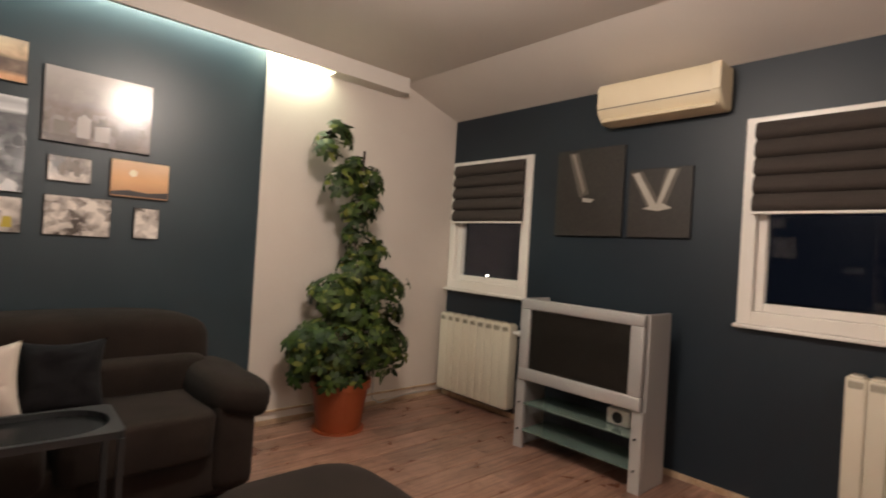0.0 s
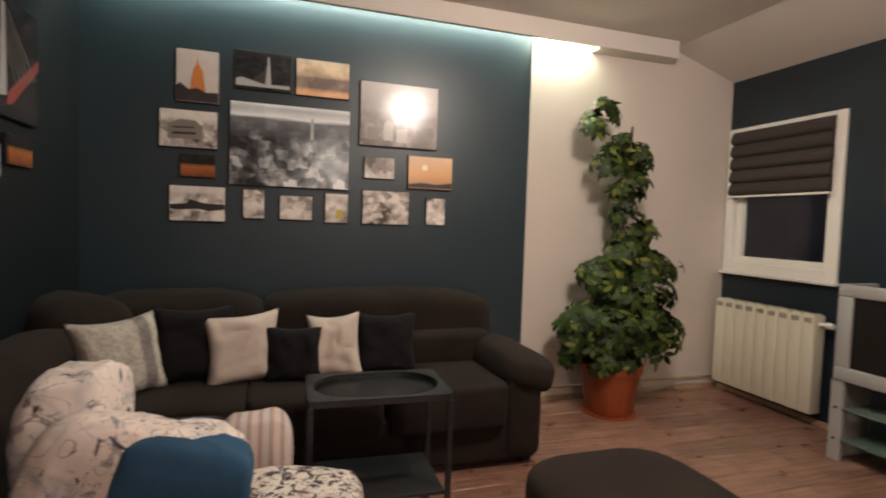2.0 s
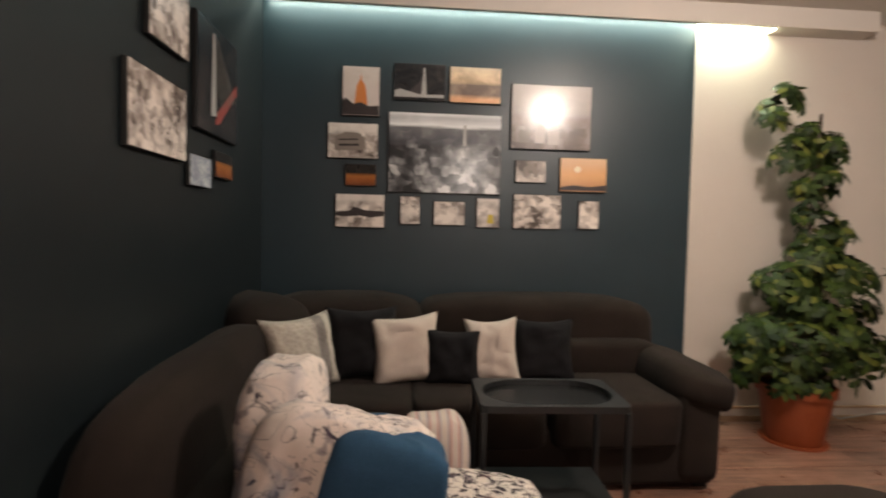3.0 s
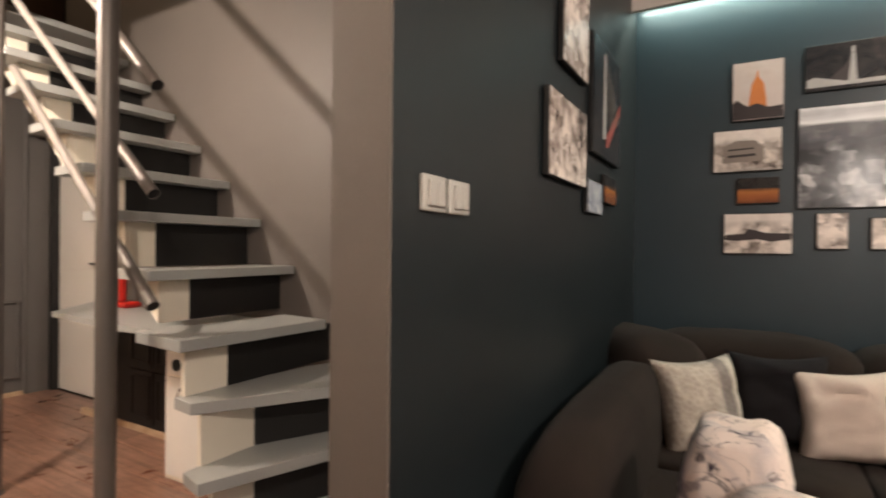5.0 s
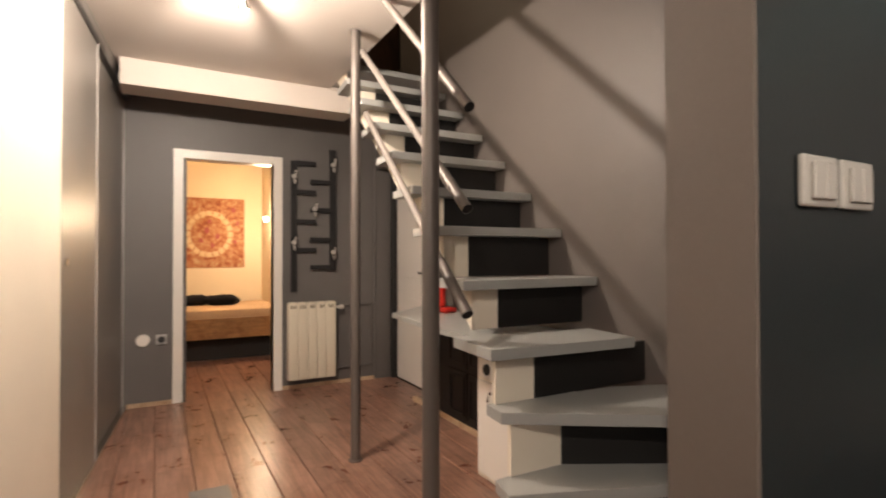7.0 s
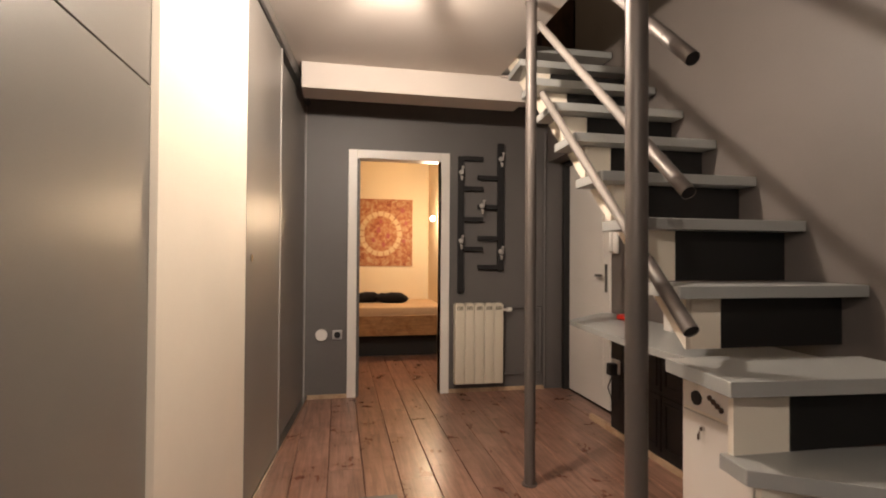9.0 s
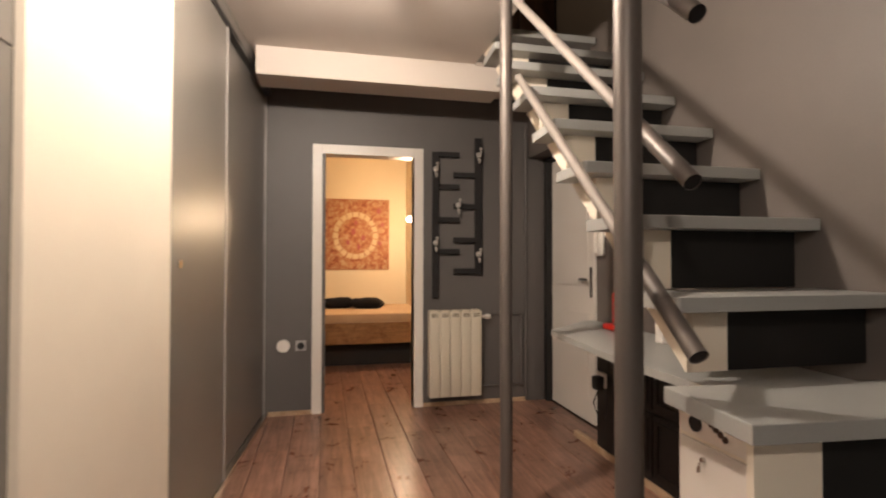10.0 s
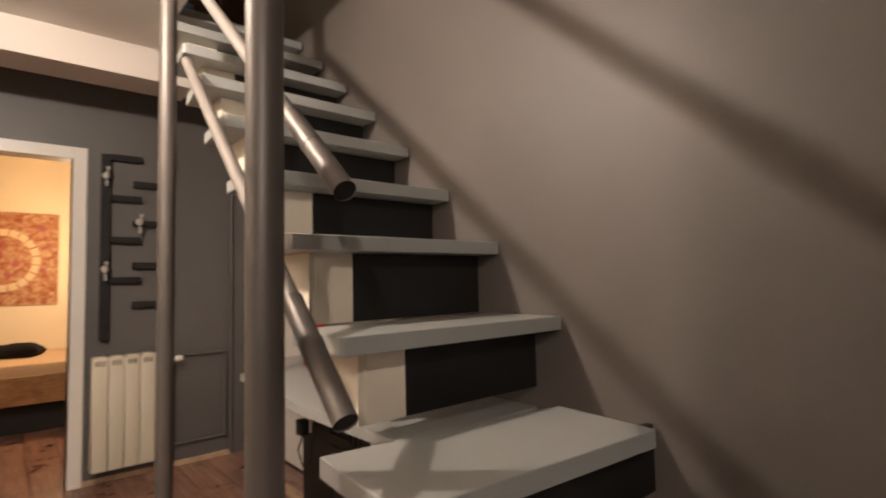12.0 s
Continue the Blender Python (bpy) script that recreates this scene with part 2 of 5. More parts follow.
struct("wall_west", (-1.422, 1.27, 0, -1.3, 3.7, CEIL), M_TEAL_SHADED, "teal painted wall with light switches, low light put into its near-black colour")
struct("wall_end", (-1.424, 1.262, 0, -1.3, 1.27, CEIL), M_TAUPE, "grey-brown painted end of the partition wall")
struct("wall_stair", [(-4.60, 2.53, 0, -1.422, 2.68, 5.0), (-6.6, 2.53, 2.06, -4.60, 2.68, 5.0)], M_GREYW, "grey painted wall along the staircase with an opening for the entrance door")
struct("wall_niche", [(-6.2, 2.75, 0, -4.60, 2.9, 2.3), (-4.60, 2.681, 0, -4.50, 2.9, 2.3), (-6.2, 2.68, 2.06, -4.60, 2.75, 2.3)], M_GREY, "grey painted niche round the entrance door")
struct("wall_south", (-3.3, -4.7, 0, 3.2, -4.6, CEIL), M_CREAM, "plain white wall")
struct("wall_hall_far", [(-5.86, -0.4, 0, -5.74, 0.84, CEIL), (-5.86, 1.54, 0, -5.74, 2.75, CEIL), (-5.86, 0.84, 2.03, -5.74, 1.54, CEIL)], M_GREY, "grey painted wall with the bedroom door")
# ceiling with its slope to the window wall and the opening over the stairs
bm = bmesh.new()
box(bm, -1.4, -4.6, CEIL, 2.45, 3.7, CEIL + 0.12)
box(bm, -1.45, 1.85, CEIL, -1.4, 3.7, CEIL + 0.12)
box(bm, -5.86, -4.6, CEIL, -1.4, 1.85, CEIL + 0.12)
box(bm, -5.86, 1.851, CEIL - 0.01, -5.03, 2.53, CEIL + 0.012)
q = [bm.verts.new(p) for p in ((2.45, -4.6, CEIL), (2.45, 3.7, CEIL), (3.3, 3.7, 2.30), (3.3, -4.6, 2.30), (2.45, -4.6, CEIL + 0.12), (2.45, 3.7, CEIL + 0.12), (3.3, 3.7, 2.42), (3.3, -4.6, 2.42))]
for f in ((0, 1, 2, 3), (7, 6, 5, 4), (0, 4, 5, 1), (1, 5, 6, 2), (2, 6, 7, 3), (3, 7, 4, 0)):
    bm.faces.new([q[k] for k in f])
tagged(mesh_ob("ceiling", bm, M_CEIL), "off-white ceiling sloping down to the window wall", kind="structure")
struct("trim_east", (3.02, -4.6, 2.385, 3.046, 3.54, 2.41), M_WHITE, "thin white moulding under the sloping ceiling")
struct("cove", [(-1.3, 3.40, 2.44, 2.39, 3.425, CEIL), (1.76, 3.425, 2.44, 2.39, 3.54, 2.462), (2.365, 3.425, 2.462, 2.39, 3.54, CEIL)], M_CEIL, "white fascia strip hiding a light strip over the pictures")
struct("beam", (-5.31, 0.4, 2.378, -5.045, 2.05, CEIL), M_CEIL, "cream painted ceiling beam across the hallway")
# bedroom beyond the door
struct("wall_bedroom", [(-8.62, -0.6, 0, -8.5, 3.6, CEIL), (-8.5, -0.7, 0, -5.86, -0.6, CEIL), (-8.5, 1.9, 0, -5.86, 2.0, CEIL)], M_BEDWALL, "cream bedroom wall")
struct("wall_bedroom_inner", [(-5.868, -0.6, 0, -5.86, 0.84, CEIL), (-5.868, 1.54, 0, -5.86, 1.9, CEIL), (-5.868, 0.84, 2.03, -5.86, 1.54, CEIL)], M_BEDWALL, "cream inner side of the bedroom wall")
struct("ceiling_bedroom", (-8.62, -0.7, CEIL, -5.86, 2.3, CEIL + 0.1), M_BEDWALL, "cream bedroom ceiling")
# upper floor round the stair opening
struct("upper_floor", (-6.6, -0.6, CEIL + 0.12, -1.4, 1.85, CEIL + 0.16), M_TREAD, "upper floor edge")
struct("wall_upper", [(-6.7, -0.6, CEIL + 0.12, -6.6, 2.7, 5.0), (-6.6, -0.7, CEIL + 0.12, -1.3, -0.6, 5.0), (-1.4, -0.6, CEIL + 0.12, -1.3, 2.7, 5.0)], M_TAUPE, "plain upper-floor wall")
struct("ceiling_upper", (-6.7, -0.7, 5.0, -1.3, 2.7, 5.1), M_CEIL, "white ceiling of the upper floor")
struct("wall_left_panel", (-3.13, -0.05, 0, -1.7, 0.075, CEIL), M_BLACKP, "dark carcass behind the satin grey panels")
struct("wall_panel", [(-3.095, 0.076, 0, -1.7, 0.09, 1.715), (-3.095, 0.076, 1.721, -1.7, 0.09, CEIL)], M_DOORG, "satin grey panels with one horizontal joint", 0.001)
struct("wall_kitchen_end", (-1.72, -4.6, 0, -1.7, -0.05, CEIL), M_CREAM, "plain wall")


def skirting(name, b):
    return struct(name, b, M_BASEB, "light wood skirting strip", 0.002)


skirting("baseboard", [(1.32, 3.526, 0, 3.03, 3.539, 0.035), (3.03, -4.5, 0, 3.044, 3.52, 0.035), (-5.739, 1.60, 0, -5.727, 2.5, 0.035), (-5.739, 0.42, 0, -5.727, 0.77, 0.035)])


def door_frame(name, y0, y1, top, x, wd=0.075):
    st = struct(name, [(x - 0.13, y0 - wd, 0, x + 0.016, y0, top + wd), (x - 0.13, y1, 0, x + 0.016, y1 + wd, top + wd), (x - 0.13, y0, top, x + 0.016, y1, top + wd)], M_WHITE, "white gloss painted door frame, door open", 0.004)
    return st


door_frame("door_1", 0.815, 1.54, 2.02, -5.74)

# ---- windows ----


def window(name, y0, y1, z0, z1, drop, flip):
    wd = 0.07
    fr = struct(name, [(WALL_E - 0.02, y0, z0, WALL_E + 0.10, y0 + wd, z1), (WALL_E - 0.02, y1 - wd, z0, WALL_E + 0.10, y1, z1), (WALL_E - 0.02, y0 + wd, z0, WALL_E + 0.10, y1 - wd, z0 + wd), (WALL_E - 0.02, y0 + wd, z1 - wd * 0.6, WALL_E + 0.10, y1 - wd, z1)], M_WHITE, "white plastic window with a raised pleated blind, night outside", 0.004)
    bm = bmesh.new()
    a, b, c, d = y0 + wd, y1 - wd, z0 + wd, z1 - wd * 0.6
    s = 0.045
    for q in ((a, a + s, c, d), (b - s, b, c, d), (a + s, b - s, c, c + s), (a + s, b - s, d - s, d)):
        box(bm, WALL_E + 0.02, q[0], q[2], WALL_E + 0.075, q[1], q[3], 0.006)
    part("sash", bm, M_WHITE, fr)
    boxpart("pane", fr, M_PANE, (WALL_E + 0.045, a + s, c + s, WALL_E + 0.05, b - s, d - s)).visible_shadow = False
    bm = bmesh.new()
    box(bm, WALL_E - 0.05, y0 - 0.01, z0 - 0.022, WALL_E + 0.02, y1 + 0.01, z0 - 0.001, 0.006)
    part("window_sill", bm, M_WHITE, fr)
    bl = thing("pleated_blind", ((WALL_E - 0.03), (y0 + y1) / 2, drop), "dark grey pleated blind half lowered in the white window", "window blind", "window blinds")
    n = 5
    hh = (z1 - 0.03 - drop) / n
    hw = (y1 - y0) / 2 - 0.055
    for k in range(n):
        bm = bmesh.new()
        prof = [(0.0, 0.0), (-0.028, 0.012), (-0.036, 0.35 * hh), (-0.02, 0.85 * hh), (0.0, hh)]
        vs = [[bm.verts.new((px + ox, yy, pz + k * hh)) for px, pz in prof] for ox, yy in ((0, -hw), (0, hw))]
        for i in range(len(prof) - 1):
            bm.faces.new((vs[0][i], vs[0][i + 1], vs[1][i + 1], vs[1][i]))
        bm.faces.new(vs[0])
        bm.faces.new(vs[1][::-1])
        bm.faces.new((vs[0][0], vs[1][0], vs[1][-1], vs[0][-1]))
        part("pleat", bm, M_BLIND, bl, smooth=True)
    boxpart("bottom_bar", bl, M_WHITE, (-0.03, -hw, -0.014, 0.0, hw, 0.0), 0.003, "pale bottom bar")
    return fr


window("window_1", W1[0], W1[1], W1[2], W1[3], 1.50, False)
window("window_2", W2[0], W2[1], W2[2], W2[3], 1.55, True)
struct("ground", (3.4, -60, -6.2, 140, 80, -6.0), M_NIGHT, "dark ground outside at night")


def street_glow(p, r=0.12):
    ob = thing("street_light", (p[0], p[1], -6.0), "distant lit street lamp on a thin dark post", "street lamp", "street lamps outside")
    bm = bmesh.new()
    tube(bm, (0, 0, 0), (0, 0, p[2] + 6.0), 0.06, 8, 0.04)
    part("post", bm, M_POLE, ob)
    bm = bmesh.new()
    bmesh.ops.create_uvsphere(bm, u_segments=12, v_segments=8, radius=r, matrix=Matrix.Translation((0, 0, p[2] + 6.0)) @ Matrix.Diagonal((1, 1, 0.6, 1)))
    part("globe", bm, glow("street_glow", (1.0, 0.9, 0.75), 5), ob)


street_glow((18.0, 16.9, 0.2), 0.09)
street_glow((18.0, 7.4, 0.9), 0.12)

# ---- radiators ----


def radiator(m, n, height, label, wdt=0.08):
    r = thing("radiator", m, label, "radiator", "panel radiators")
    for k in range(n):
        bm = bmesh.new()
        y0 = k * wdt
        box(bm, -0.05, y0 + 0.0015, 0.0, 0.045, y0 + wdt - 0.0015, height, 0.006, 2)
        sec = part("section", bm, M_RADI, r, smooth=True)
        bm = bmesh.new()
        box(bm, -0.042, y0 + 0.014, height - 0.001, 0.036, y0 + wdt - 0.014, height + 0.012, 0.005)
        part("top_grille", bm, M_RADI, sec)
        bm = bmesh.new()
        for s in (0.016, 0.030, 0.044, 0.058):
            box(bm, 0.0455, y0 + s, height - 0.046, 0.0475, y0 + s + 0.008, height - 0.014)
            box(bm, -0.03, y0 + s, height + 0.0115, 0.028, y0 + s + 0.008, height + 0.0128)
        tagged(part("air_slot", bm, M_SLOT, sec, "dark air slots"), kind="stuff")
    bm = bmesh.new()
    yb = n * wdt
    tube(bm, (0, yb, height - 0.05), (0, yb + 0.05, height - 0.05), 0.012)
    tube(bm, (0, yb + 0.045, height - 0.05), (0, yb + 0.085, height - 0.05), 0.022, 16, 0.018)
    part("valve", bm, M_WHITE, r, "white thermostat valve", True)
    for yy in (0.5 * wdt, (n - 0.5) * wdt):
        for zz in (0.15, 0.82):
            boxpart("bracket", r, M_POLE, (-0.10, yy - 0.012, height * zz, -0.05, yy + 0.012, height * zz + 0.03))
    return r


radiator(pose(-5.65, 1.645, 0.10), 5, 0.68, "cream five-section radiator on the grey wall beside the bedroom door", 0.086)
radiator(pose(2.955, 3.46, 0.09, 0, 0, 180), 9, 0.625, "cream radiator under the window beside the plant", 0.086)
radiator(pose(2.955, 0.70, 0.10, 0, 0, 180), 8, 0.68, "cream radiator under the second window", 0.08)

# ---- stairs ----
stair = thing("staircase", (-2.4, 2.1, 0), "open loft staircase with grey treads and black risers", "staircase")
SO = Vector((2.4, -2.1, 0))


def stair_part(name, pts, z0, z1, mat, label="", bevel=0.0018):
    bm = bmesh.new()
    prism(bm, [(x + SO.x, y + SO.y) for x, y in pts], z0, z1)
    if bevel:
        bmesh.ops.bevel(bm, geom=bm.edges[:], offset=bevel, segments=1, affect="EDGES")
    return part(name, bm, mat, stair, label)


RUN = 0.2545
TH = 0.042
TOPS = [0.43, 0.658, 0.873, 1.10, 1.345, 1.562, 1.785, 2.004, 2.215, 2.42, 2.62]
fx = lambda k: -2.80 - RUN * (k - 3)
# winders at the foot
stair_part("tread", [(-2.50, 1.66), (-2.33, 1.62), (-2.08, 2.20), (-1.95, 2.52), (-2.50, 2.52)], 0.195 - TH, 0.195, M_TREAD)
stair_part("tread", [(-2.43, 1.66), (-2.31, 1.63), (-2.05, 2.32), (-1.98, 2.52), (-2.50, 2.52)], TOPS[0] - TH, TOPS[0], M_TREAD)
stair_part("tread", [(-2.545, 1.70), (-2.43, 1.685), (-2.14, 2.15), (-1.80, 2.50), (-1.80, 2.52), (-2.42, 2.52), (-2.50, 2.30)], TOPS[1] - TH, TOPS[1], M_TREAD)
stair_part("tread", [(-2.778, 1.695), (-2.46, 1.665), (-2.412, 2.335), (-2.70, 2.36)], TOPS[2] - TH, TOPS[2], M_TREAD)
for k in range(3, 10):
    f = fx(k)
    stair_part("tread", [(f - 0.285, 1.778), (f - 0.006, 1.758), (f, 1.766), (f, 2.52), (f - 0.285, 2.52)], TOPS[k] - TH, TOPS[k], M_TREAD)
stair_part("landing", [(-5.9, 1.853), (fx(10), 1.853), (fx(10), 2.52), (-5.9, 2.52)], TOPS[10] - 0.042, TOPS[10], M_TREAD, "grey landing edge")
# risers: a white side piece and a black field
for k in range(-1, 10):
    f = [-2.34, -2.36, -2.42, -2.515][k + 1] if k < 3 else fx(k) - 0.10
    z0 = (TOPS[k - 1] if k > 0 else (0.195 if k == 0 else 0.0)) + 0.001
    z1 = (TOPS[k] if k >= 0 else 0.195) - TH - 0.001
    ya, yb = ((1.72, 1.95 if k == 1 else 1.90) if k < 3 else (1.88, 2.0))
    sk = 0.30 if k < 2 else 0.0
    yw = 2.515
    stair_part("black_riser", [(f - 0.02, yb), (f, yb), (f + sk, yw), (f + sk - 0.02, yw)], z0, z1, M_BLACKP, "black painted riser", 0)
    stair_part("white_riser", [(f - 0.02, ya), (f, ya), (f, yb - 0.002), (f - 0.02, yb - 0.002)], z0, z1, M_BONE, "white riser end", 0)
# white string plates under each tread, their lower edges on one slope
for k in range(3, 11):
    f, u = fx(k), TOPS[k] - TH - 0.001
    lo = TOPS[k - 1] + 0.001
    xb = f - 0.305 + (u - lo) * 1.09
    bm = bmesh.new()
    v = [bm.verts.new((x + SO.x, y + SO.y, z)) for y in (1.860, 1.879) for x, z in ((f - 0.305, u), (f - 0.101, u), (f - 0.101, lo), (xb, lo))]
    for q in ((0, 1, 2, 3), (7, 6, 5, 4), (0, 4, 5, 1), (1, 5, 6, 2), (2, 6, 7, 3), (3, 7, 4, 0)):
        bm.faces.new([v[i] for i in q])
    part("side_string", bm, M_BONE, stair, "white painted string piece")
stair_part("strut", [(-2.62, 1.90), (-2.44, 1.84), (-2.43, 1.87), (-2.61, 1.93)], 0.0, TOPS[1] - TH - 0.001, M_BONE, "white strut", 0)

# poles and rails
poles = [thing("stair_pole", (-3.88, 1.66, 0), "slim grey metal pole standing beside the stairs", "pole", "stair poles"), thing("stair_pole", (-2.74, 1.57, 0), "thick grey metal pole at the stair foot", "pole", "stair poles")]
for p, r, top in zip(poles, (0.029, 0.0345), (2.545, CEIL - 0.002)):
    bm = bmesh.new()
    tube(bm, (0, 0, 0.0), (0, 0, top), r, 24)
    part("shaft", bm, M_POLE if r > 0.031 else M_POLE, p, smooth=True)
    bm = bmesh.new()
    tube(bm, (0, 0, 0), (0, 0, 0.008), r + 0.012, 24)
    part("foot_collar", bm, M_POLE, p, smooth=True)
    bm = bmesh.new()
    tube(bm, (0, 0, top - 0.012), (0, 0, top), r + 0.004, 24)
    part("collar", bm, M_POLE, p, smooth=True)
rails = thing("handrail", (-2.62, 1.655, 0), "three sloping silver tube rails with dark sleeved ends", "handrail")
for z_end, y_end, x_end, z_top, y_top, x_top in ((0.985, 1.645, -2.585, 2.055, 1.72, -3.87), (1.385, 1.685, -2.65, 2.425, 1.70, -3.87), (1.775, 1.68, -2.625, 3.60, 1.675, -4.60)):
    a = Vector((x_end, y_end, z_end)) - Vector((-2.62, 1.655, 0))
    b = Vector((x_top, y_top, z_top)) - Vector((-2.62, 1.655, 0))
    d = (b - a).normalized()
    bm = bmesh.new()
    tube(bm, a + d * 0.30, b, 0.0185, 20)
    part("rail", bm, M_RAIL, rails, "silver tube rail", True)
    bm = bmesh.new()
    tube(bm, a, a + d * 0.31, 0.0225, 20, caps=False)
    tube(bm, a + d * 0.17, a + d * 0.19, 0.0235, 20)
    part("sleeve", bm, M_POLE, rails, "dark grey end sleeve", True)
    bm = bmesh.new()
    tube(bm, a + d * 0.004, a + d * 0.012, 0.0222, 20)
    part("end_plug", bm, M_RACK, rails, "black end plug", True)

# ---- wardrobe in the hall ----
bm = bmesh.new()
prism(bm, [(-3.05, 0.114), (-3.768, 0.256), (-3.768, 0.02), (-3.05, -0.04)], 0.0, CEIL - 0.001)
tagged(mesh_ob("wall_cream", bm, M_BONE), "cream painted angled wall end beside the wardrobe", kind="structure")
wr = thing("wardrobe", pose(-3.77, 0.256, 0, 0, 0, -4.77), "built-in wardrobe with satin grey sliding doors beside the cream wall", "wardrobe")
boxpart("sliding_door", wr, M_DOORG, (-0.775, -0.02, 0.03, -0.003, 0.0, 2.44), 0.003)
boxpart("sliding_door", wr, M_DOORG, (-1.970, -0.05, 0.03, -0.76, -0.03, 2.44), 0.003)
boxpart("top_track", wr, M_TABLE, (-1.970, -0.06, 2.441, -0.003, 0.008, 2.475), 0, "dark sliding track")
boxpart("fascia", wr, M_DOORG, (-1.970, -0.06, 2.476, -0.003, 0.0, CEIL - 0.002))
boxpart("bottom_track", wr, M_CHROME, (-1.970, -0.06, 0.0, -0.003, 0.006, 0.028))
boxpart("edge_profile", wr, M_SILV, (-0.778, -0.02, 0.03, -0.758, 0.006, 2.44))
boxpart("edge_profile", wr, M_SILV, (-1.970, -0.03, 0.03, -1.948, -0.022, 2.44))
for xx, yy in ((-0.09, 0.001), (-0.88, -0.029)):
    bm = bmesh.new()
    tube(bm, (xx, yy, 1.18), (xx, yy + 0.006, 1.18), 0.018, 20)
    part("pull", bm, M_CHROME, wr, "round flush pull", True)
boxpart("back_panel", wr, M_BONE, (-1.95, -0.60, 0, -0.003, -0.58, CEIL - 0.002))

# ---- entrance door, shelf and cabinets under the stairs ----
ed = thing("entrance_door", (-5.33, 2.72, 0), "white panelled flat entrance door with brass-coloured handle, closed", "door")
boxpart("leaf", ed, M_WHITE, (-0.35, 0.0, 0.01, 0.36, 0.026, 2.02), 0.004)
for z0, z1 in ((0.18, 0.80), (1.0, 1.85)):
    boxpart("panel", ed, M_WHITE, (-0.26, -0.006, z0, 0.27, 0.0, z1), 0.003)
boxpart("handle_plate", ed, M_CHROME, (0.30, -0.008, 0.92, 0.335, 0.0, 1.14), 0.003)
boxpart("handle", ed, M_CHROME, (0.21, -0.05, 1.04, 0.325, -0.035, 1.06), 0.005)
boxpart("frame", ed, M_BLACKP, (-0.405, -0.05, 0.0, -0.352, 0.028, 2.055), 0.004, "black door frame")
boxpart("frame", ed, M_BLACKP, (-0.352, -0.05, 2.022, 0.375, 0.028, 2.055), 0.004, "black door frame")
sh = thing("console_shelf", (-3.9, 2.3, 0.78), "grey shelf board tapering along the wall under the stairs", "shelf")
bm = bmesh.new()
prism(bm, [(x + 3.9, y - 2.3) for x, y in ((-4.60, 2.44), (-4.24, 2.05), (-3.44, 1.975), (-2.9, 1.985), (-2.9, 2.515), (-4.60, 2.515))], 0.0, 0.03)
part("board", bm, M_TREAD, sh)
cb = thing("drawer_cabinet", (-4.0, 2.68, 0), "black shallow cabinet with framed fronts under the grey shelf", "cabinet")
boxpart("body", cb, M_BLACKP, (-0.55, -0.18, 0.04, 0.60, -0.152, 0.775), 0.003)
boxpart("plinth", cb, M_BASEB, (-0.85, -0.186, 0.0, 0.60, -0.156, 0.04), 0, "light wood plinth strip")
for i in range(3):
    for j in range(2):
        bm = bmesh.new()
        x0, z0 = -0.24 + i * 0.275, 0.07 + j * 0.35
        box(bm, x0, -0.192, z0, x0 + 0.262, -0.18, z0 + 0.33, 0.004)
        d = part("drawer_front", bm, M_BLACKP, cb)
        bm = bmesh.new()
        for q in ((x0 + 0.03, x0 + 0.232, z0 + 0.03, z0 + 0.045), (x0 + 0.03, x0 + 0.232, z0 + 0.285, z0 + 0.30), (x0 + 0.03, x0 + 0.045, z0 + 0.045, z0 + 0.285), (x0 + 0.217, x0 + 0.232, z0 + 0.045, z0 + 0.285)):
            box(bm, q[0], -0.199, q[2], q[1], -0.192, q[3])
        part("moulding", bm, M_BLACKP, d)
wc = thing("utility_cupboard", (-3.14, 2.23, 0), "white board cupboard under the stairs with key in lock", "cupboard")
boxpart("body", wc, M_BONE, (-0.23, -0.04, 0.0, 0.20, 0.28, 0.775), 0.002)
boxpart("door", wc, M_WHITE, (-0.21, -0.055, 0.03, 0.19, -0.041, 0.53), 0.002)
boxpart("top_rail", wc, M_WHITE, (-0.21, -0.052, 0.545, 0.19, -0.041, 0.76), 0.002)
bm = bmesh.new()
tube(bm, (-0.12, -0.06, 0.595), (-0.12, -0.052, 0.595), 0.03, 24)
part("vent_disc", bm, M_BLACKP, wc, "round black vent", True)
bm = bmesh.new()
for k in range(4):
    tube(bm, (-0.04 + k * 0.022, -0.058, 0.615 - k * 0.011), (-0.04 + k * 0.022, -0.05, 0.615 - k * 0.011), 0.012, 12)
part("vent_holes", bm, M_UPW, wc, "row of dark round holes", True)
bm = bmesh.new()
tube(bm, (-0.075, -0.068, 0.478), (-0.075, -0.055, 0.478), 0.009)
box(bm, -0.0775, -0.078, 0.435, -0.0725, -0.073, 0.47)
box(bm, -0.088, -0.076, 0.43, -0.080, -0.0735, 0.455)
part("key", bm, M_CHROME, wc, "steel key hanging in the lock", True)
rd = thing("red_phone", (-4.15, 2.40, 0.81), "red plastic telephone standing on the grey shelf", "telephone")
boxpart("base", rd, M_RED, (-0.08, -0.05, 0.0, 0.10, 0.06, 0.035), 0.012)
boxpart("handset", rd, M_RED, (-0.03, -0.02, 0.034, 0.01, 0.02, 0.21), 0.012)
wb = thing("white_box", (-3.72, 2.40, 0.81), "small white box standing on the grey shelf", "box")
boxpart("body", wb, M_WHITE, (-0.03, -0.05, 0.0, 0.03, 0.05, 0.16), 0.006)
boxpart("lid", wb, M_WHITE, (-0.032, -0.052, 0.16, 0.032, 0.052, 0.18), 0.004)
ic = thing("intercom", (-4.52, 2.522, 1.22), "white wall intercom handset beside the entrance door", "intercom")
